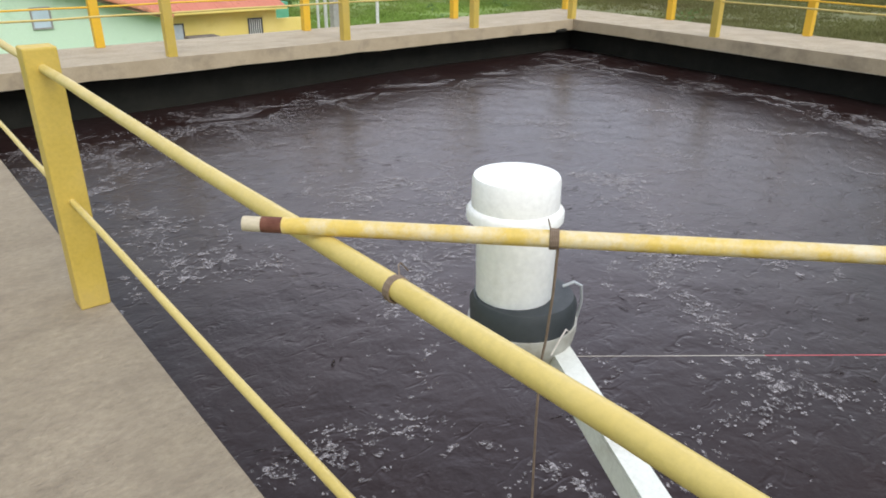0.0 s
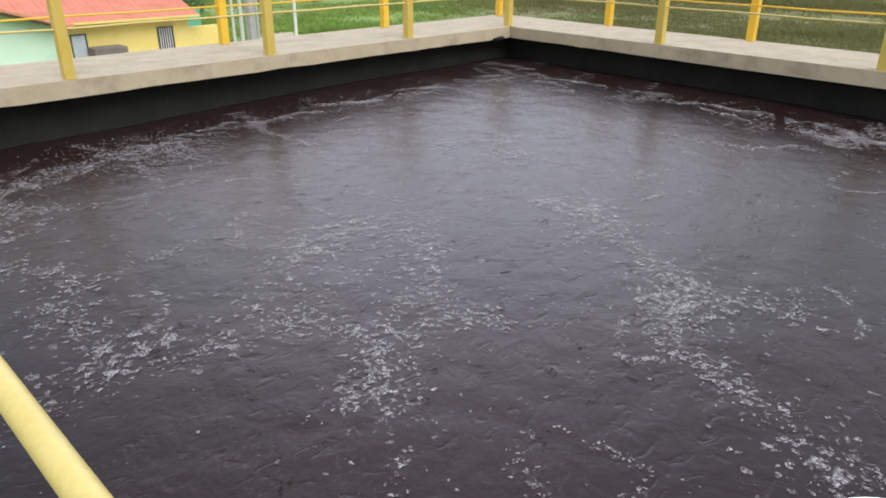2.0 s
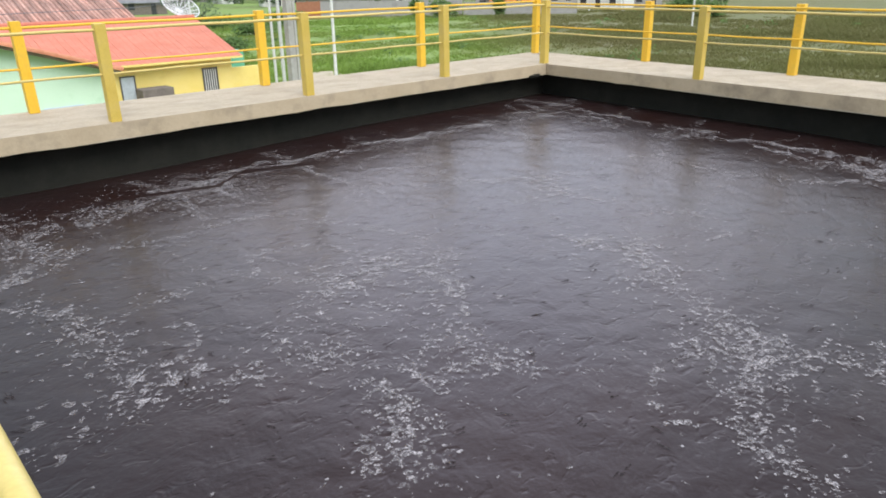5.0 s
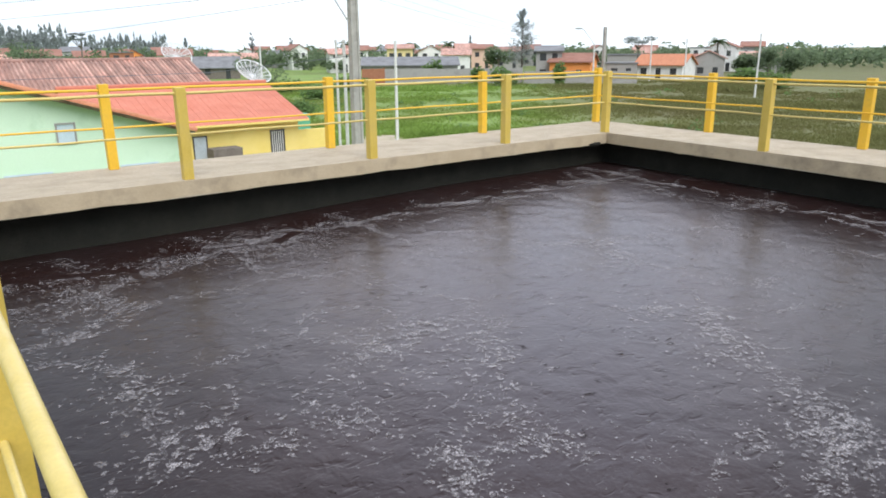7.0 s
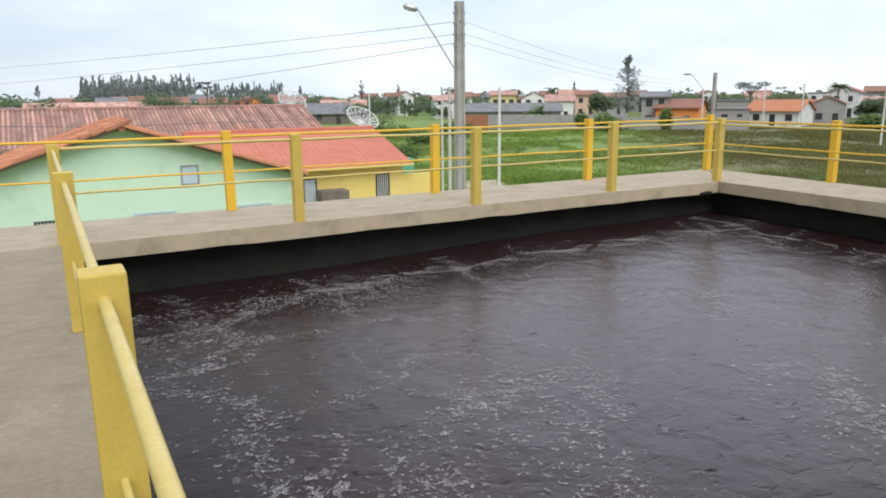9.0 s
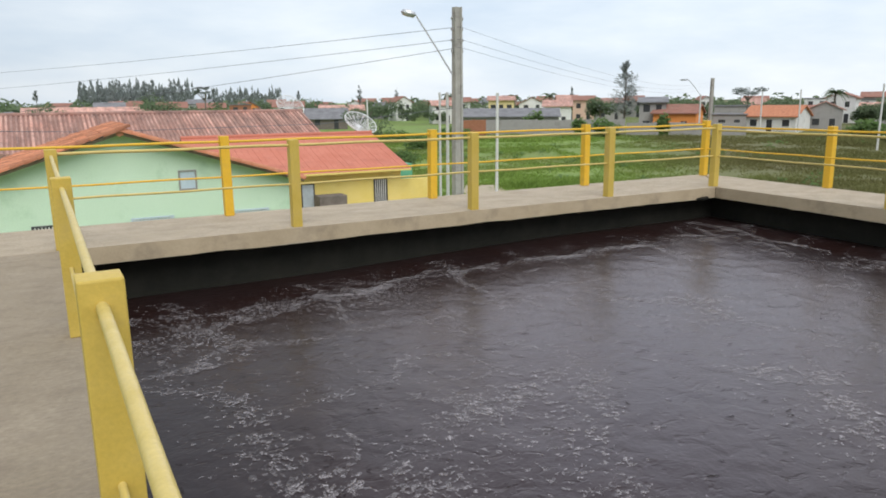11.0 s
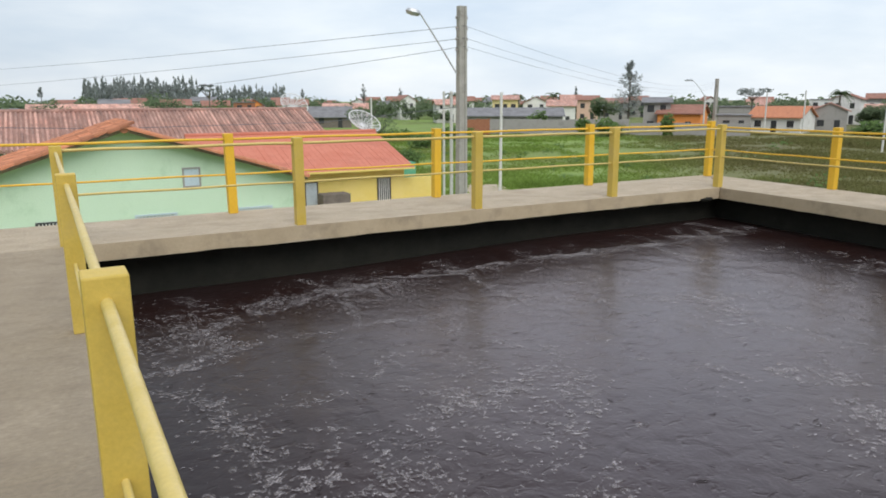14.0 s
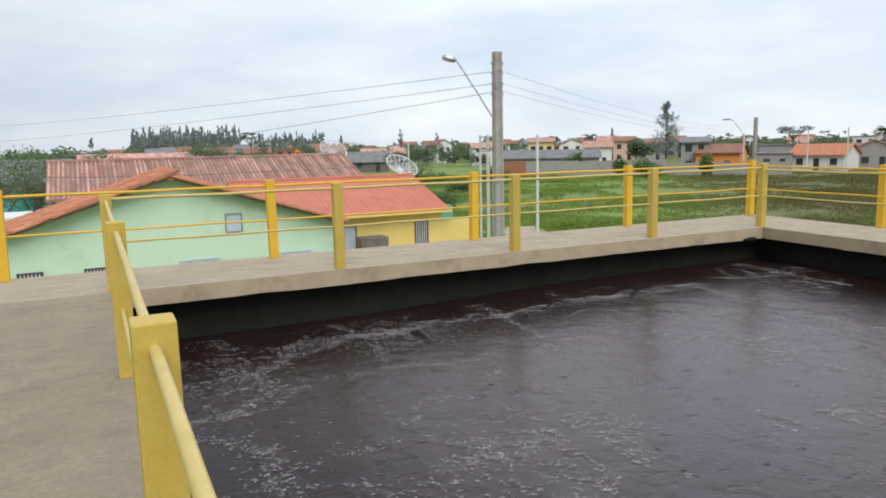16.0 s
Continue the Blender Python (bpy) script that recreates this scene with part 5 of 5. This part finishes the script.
# ---- plants ----
def leaf_cloud(rng, verts, faces, centre, rad, count, size, flat=1.0):
    for _ in range(count):
        u = Vector((rng.gauss(0, 1), rng.gauss(0, 1), rng.gauss(0, 1))).normalized() * rad * rng.random() ** 0.45
        p = Vector(centre) + Vector((u.x, u.y, u.z * flat))
        a = Vector((rng.gauss(0, 1), rng.gauss(0, 1), rng.gauss(0, 0.7))).normalized()
        b = a.orthogonal().normalized()
        s = size * rng.uniform(0.6, 1.4)
        k = len(verts)
        verts += [tuple(p - a * s), tuple(p + b * s * 0.5), tuple(p + a * s), tuple(p - b * s * 0.5)]
        faces.append((k, k + 1, k + 2, k + 3))


def tree(az, far, height, spread, label, kind="broad", leaf=None, seed=1, base=0.0, name="tree"):
    rng = random.Random(seed)
    height *= 0.9 if far >= 130 else 1.0
    x, y = spot(az, far)
    t = thing(name, label, "tree" if name == "tree" else name, "trees round the field", at=(x, y, GROUND - 0.1 + base))
    bm = bmesh.new()
    verts, faces = [], []
    size = max(0.08, far * 0.0019)
    if kind == "broad":
        top = height * 0.55
        tube(bm, (0, 0, 0), (0, 0, top), height * 0.035, height * 0.02, 8)
        for i in range(9):
            a = rng.uniform(0, 6.28)
            r = spread * rng.uniform(0.25, 0.75)
            c = Vector((r * math.cos(a), r * math.sin(a), height * rng.uniform(0.42, 0.85)))
            tube(bm, (0, 0, top * rng.uniform(0.5, 1)), c, height * 0.014, height * 0.005, 6)
            leaf_cloud(rng, verts, faces, c, spread * rng.uniform(0.35, 0.55), 330, size * 0.72, 0.8)
    elif kind == "casuarina":
        tube(bm, (0, 0, 0), (0.02 * height, 0, height * 0.97), height * 0.018, height * 0.003, 8)
        for i in range(64 if far < 200 else 26):
            f = rng.uniform(0.22, 1.0)
            a = rng.uniform(0, 6.28)
            r = spread * (1.04 - f) * rng.uniform(0.3, 1.2) + 0.05 * spread
            p0, p1 = Vector((0, 0, height * (f - 0.05))), Vector((r * math.cos(a), r * math.sin(a), height * (f + 0.03)))
            tube(bm, p0, p1, height * 0.004, height * 0.0015, 5)
            for s in (0.45, 0.75, 1.0):
                leaf_cloud(rng, verts, faces, p0.lerp(p1, s), spread * 0.15 * (1.25 - f), 20 if far < 200 else 6, size * 0.55, 1.3)
    elif kind == "umbrella":
        tube(bm, (0, 0, 0), (0.3, 0, height * 0.9), height * 0.02, height * 0.012, 8)
        for i in range(10):
            a = rng.uniform(0, 6.28)
            c = Vector((spread * rng.uniform(0.2, 0.9) * math.cos(a), spread * rng.uniform(0.2, 0.9) * math.sin(a), height * rng.uniform(0.88, 1.0)))
            tube(bm, (0.2, 0, height * 0.7), c, height * 0.008, height * 0.003, 5)
            leaf_cloud(rng, verts, faces, c, spread * 0.35, 60, size * 0.7, 0.35)
    elif kind == "palm":
        line(bm, [(0, 0, 0), (0.1, 0, height * 0.4), (0.3, 0, height * 0.86)], height * 0.022, 8)
        for i in range(17):
            a = rng.uniform(0, 6.28)
            el = rng.uniform(-0.1, 1.2)
            out, side = Vector((math.cos(a), math.sin(a), 0)), Vector((-math.sin(a), math.cos(a), 0))
            for q in range(22):
                f = (q + 1) / 22
                c = Vector((0.3, 0, height * 0.86)) + out * spread * f + Vector((0, 0, spread * (el * f - 1.1 * f * f)))
                reach = spread * 0.26 * (1.1 - f)
                for sg in (-1, 1):
                    tip = c + side * sg * reach + out * reach * 0.5 - Vector((0, 0, reach * rng.uniform(0.4, 1.0)))
                    k = len(verts)
                    w = out * size * 0.26
                    verts += [tuple(c - w), tuple(c + w), tuple(tip)]
                    faces.append((k, k + 1, k + 2))
    part("trunk", bm, BARK, t)
    soup("crown", verts, faces, leaf or LEAF, t)
    return t


def bush(az, far, height, spread, label, leaf=None, seed=1):
    rng = random.Random(seed)
    x, y = spot(az, far)
    b = thing("bush", label, "bush", "bushes in the field", at=(x, y, GROUND))
    bm = bmesh.new()
    verts, faces = [], []
    for i in range(7):
        a = rng.uniform(0, 6.28)
        c = Vector((spread * rng.uniform(0, 0.6) * math.cos(a), spread * rng.uniform(0, 0.6) * math.sin(a), height * rng.uniform(0.25, 0.7)))
        tube(bm, (0, 0, 0), c, 0.05, 0.02, 5)
        leaf_cloud(rng, verts, faces, c, spread * 0.45, 120, max(0.09, far * 0.0022), height / spread * 0.9)
    part("stems", bm, BARK, b)
    soup("foliage", verts, faces, leaf or LEAF_BRIGHT, b)
    return b


tree(43.7, 150, 13.3, 6.2, "tall wispy casuarina standing over the houses", "casuarina", NEEDLE_HAZED, 11)
tree(23.3, 64, 6.5, 2.0, "dark green leafy tree by the grey shed", seed=12)
tree(7.9, 85, 7.0, 3.2, "leafy green tree behind the old roof", seed=13)
tree(11.3, 160, 9.6, 1.5, "slender tree with umbrella crown", "umbrella", NEEDLE_HAZED, 14)
tree(52.4, 175, 8.4, 3.6, "dark tree with flat crown", "umbrella", NEEDLE_HAZED, 15)
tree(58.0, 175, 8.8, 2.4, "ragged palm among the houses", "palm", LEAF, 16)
tree(23.0, 260, 12.2, 2.4, "thin wispy casuarina on the skyline", "casuarina", NEEDLE_HAZED, 17)
tree(25.9, 270, 11.6, 2.2, "thin wispy casuarina on the skyline", "casuarina", NEEDLE_HAZED, 18)
tree(18.3, 260, 10.2, 2.6, "thin wispy casuarina on the skyline", "casuarina", NEEDLE_HAZED, 19)
tree(39.7, 260, 10.6, 2.4, "thin wispy casuarina on the skyline", "casuarina", NEEDLE_HAZED, 20)
tree(0.2, 250, 10.5, 3.0, "distant dark casuarina tree", "casuarina", NEEDLE_HAZED, 21)
tree(-4.0, 60, 6.5, 3.4, "dark leafy tree beside low houses", seed=22)
tree(-6.0, 50, 6.0, 3.2, "dark leafy tree beside low houses", seed=23)
tree(-1.8, 62, 5.8, 2.8, "leafy tree beside the old roof", seed=24)
tree(1.4, 95, 5.8, 3.2, "green leafy tree among houses", seed=25)
tree(10.0, 110, 5.4, 3.0, "green leafy tree among houses", seed=26)
tree(12.2, 100, 5.2, 2.8, "green leafy tree among houses", leaf=LEAF_BRIGHT, seed=27)
tree(60.0, 165, 6.0, 3.2, "dark leafy tree by the field's edge", seed=28)
tree(61.6, 160, 6.1, 3.2, "dark leafy tree by the field's edge", seed=29)
tree(63.0, 150, 5.9, 3.2, "dark leafy tree by the field's edge", seed=30)
tree(41.9, 190, 7.2, 4.0, "dark leafy tree beyond the wall", seed=31)
tree(37.9, 235, 9.0, 2.8, "small palm on the skyline", "palm", LEAF, 32)
tree(30.0, 240, 9.2, 2.8, "small palm on the skyline", "palm", LEAF, 33)
tree(35.2, 240, 8.8, 2.8, "small palm on the skyline", "palm", LEAF, 34)
for i, (az, far, hh, sp) in enumerate(((42.3, 126, 3.0, 3.2), (46.8, 128, 3.6, 1.6), (26.6, 70, 1.5, 2.0), (28.0, 95, 1.9, 3.4), (24.2, 64, 1.3, 2.0), (40.4, 128, 2.6, 1.6), (30.5, 110, 2.2, 4.0), (36.8, 138, 4.2, 2.6),
                                       (62.0, 120, 2.6, 4.0), (60.2, 138, 2.4, 3.6), (26.0, 110, 1.8, 4.0), (21.0, 60, 1.8, 2.4))):
    bush(az, far, hh, sp, "rounded green bush in rough grass", seed=50 + i)
car(36.0, 138, CAR_WHITE, "white car parked by the warehouse wall")
car(39.1, 139, CAR_BLUE, "blue-grey car parked by the wall")


def far_woods():
    rng = random.Random(77)
    for name, a0, a1, n, h0, h1, far, label in (("pine_wood", 2.9, 10.6, 150, 11.0, 13.4, 300, "dense dark row of tall casuarinas on the skyline"),
                                                ("pine_wood", 11.6, 17.0, 70, 9.0, 11.2, 310, "lower row of dark casuarinas on the skyline")):
        verts, faces = [], []
        for i in range(n):
            x, y = spot(a0 + (a1 - a0) * (i + rng.uniform(-0.6, 0.6)) / n, far + rng.uniform(0, 40))
            h = rng.uniform(h0 * 0.86, h1 * 1.04) * (0.75 if rng.random() < 0.2 else 1.0)
            for s in range(46):
                f = rng.random() ** 0.8
                r = 1.9 * (1.02 - f) ** 0.8 * rng.random() ** 0.5
                a = rng.uniform(0, 6.28)
                p = Vector((x + r * math.cos(a), y + r * math.sin(a), GROUND + h * f))
                w, t = rng.uniform(0.25, 0.5), rng.uniform(0.7, 1.5)
                b = rng.uniform(0, 3.14)
                k = len(verts)
                dx, dy = w * math.cos(b), w * math.sin(b)
                verts += [(p.x - dx, p.y - dy, p.z), (p.x + dx, p.y + dy, p.z), (p.x + dx * 0.2 + rng.uniform(-.2, .2), p.y + dy * 0.2, p.z + t)]
                faces.append((k, k + 1, k + 2))
        tagged(soup(name, verts, faces, NEEDLE_HAZED), label, "trees", kind="stuff")
    verts, faces = [], []
    for i in range(520):
        az = rng.uniform(-12, 72)
        x, y = spot(az, rng.uniform(230, 330))
        h = rng.uniform(4.5, 8.8) * (0.8 + 0.3 * noise.noise((az * 0.5, 0, 9)))
        leaf_cloud(rng, verts, faces, (x, y, GROUND + h * 0.55), h * 0.45, 46, 0.75, 1.0)
    for i in range(150):
        az = rng.uniform(-10, 66)
        x, y = spot(az, rng.uniform(198, 250))
        h = rng.uniform(3.5, 7.0)
        for _ in range(4):
            leaf_cloud(rng, verts, faces, (x + rng.gauss(0, 1.6), y + rng.gauss(0, 1.2), GROUND + h * rng.uniform(0.3, 0.75)), h * rng.uniform(0.18, 0.3), 60, 0.34, 0.9)
    tagged(soup("tree_line", verts, faces, LEAF), "hazy line of mixed trees on the horizon", "trees", kind="stuff")


far_woods()


def grass_tufts():
    rng = random.Random(5)
    verts, faces = [], []
    made = 0
    while made < 60000:
        far = 17 + 125 * rng.random() ** 1.25
        az = rng.uniform(17, 84)
        x, y = spot(az, far)
        if abs((x - 14.2) - 0.5 * (y - 29.7)) < 1.3 and 21 < y < 32:
            continue
        if (x < 7.5 and y > 15) or (x < 4 and y < 4) or (y < 32 and x < 16 and abs(y - 19) < 4):
            continue
        d = noise.noise((x * 0.07, y * 0.07, 4)) + 0.6 * noise.noise((x * 0.22, y * 0.22, 8))
        if rng.random() > 0.35 + 0.8 * d:
            continue
        made += 1
        weed = d > 0.35 and rng.random() < 0.3
        h = (0.10 + 0.16 * rng.random()) * (1 + 0.9 * max(0, d)) * (2.4 if weed else 1.0)
        for _ in range(6):
            a, l = rng.uniform(0, 6.28), rng.uniform(0.2, 1.3)
            bx, by = x + rng.uniform(-0.35, 0.35), y + rng.uniform(-0.35, 0.35)
            w = 0.015 + far * 0.0005
            k = len(verts)
            verts += [(bx - w * math.cos(a), by - w * math.sin(a), GROUND), (bx + w * math.cos(a), by + w * math.sin(a), GROUND), (bx + l * h * math.sin(a), by + l * h * math.cos(a), GROUND + h * rng.uniform(0.6, 1.1))]
            faces.append((k, k + 1, k + 2))
    tagged(soup("rough_grass", verts, faces, BLADE), "rough tufted green and straw-coloured grass", "grass", kind="stuff")
    verts, faces = [], []
    for i in range(110):
        x, y = spot(rng.uniform(19, 75), rng.uniform(48, 140))
        if noise.noise((x * 0.05, y * 0.05, 14)) < -0.05:
            continue
        h = rng.uniform(0.25, 0.9)
        leaf_cloud(rng, verts, faces, (x, y, GROUND + h * 0.4), h * 1.1, 30, 0.14, 0.5)
    tagged(soup("weeds", verts, faces, LEAF_BRIGHT), "scattered low green weeds and shrubs", "weeds", kind="stuff")


grass_tufts()


def left_yard():
    h = thing("shed", "small shed with a pale sheet roof beside the green house", "shed", at=(-14.3, 24.5, GROUND))
    part("wall", box(bmesh.new(), -1.6, 1.6, 0, 3, 0, 2.9), WHITE_PAINT, h)
    bm = bmesh.new()
    v = box(bm, -1.8, 1.8, -0.3, 3.2, 2.92, 3.10)
    part("roof", bm, WHITE_PAINT, h)
    t = thing("water_tank", "small teal plastic water tank among trees", "water tank", at=(*spot(-4.7, 60), GROUND))
    part("body", lathe(bmesh.new(), [(0.7, 0.0), (0.75, 0.1), (0.85, 2.6), (0.8, 2.75)], 20), TEAL, t, smooth=True)
    part("lid", lathe(bmesh.new(), [(0.88, 2.76), (0.88, 2.85), (0.3, 3.05)], 20), TEAL, t, smooth=True)


left_yard()


# ---- what moves ----
def motions():
    """Foam drifts outwards from the place where the water wells up, slowing near the walls."""
    rng = random.Random(9)
    for ob, (x, y) in zip(FOAMS, RAFT_AT):
        if ob is None:
            continue
        ph, amp = rng.uniform(0, 6.28), rng.uniform(0.04, 0.09)
        ux, uy = x - RISE[0], y - RISE[1]
        r = math.hypot(ux, uy) + 0.3
        room = min(x + 9.9, -x, -y) - 0.4
        speed = 0.035 * max(0.0, min(1.0, room / 2.2))
        spin = rng.uniform(-0.8, 0.8)
        rows = []
        for i in range(17):
            t = float(i)
            k = speed * (t - 8)
            rows.append((t, pose(x + ux / r * k + amp * math.cos(ph + 0.8 * t), y + uy / r * k + amp * math.sin(ph + 0.8 * t), WATER_Z + FOAM_UP, 0, 0, spin * (t - 8))))
        walk(ob, rows)


motions()
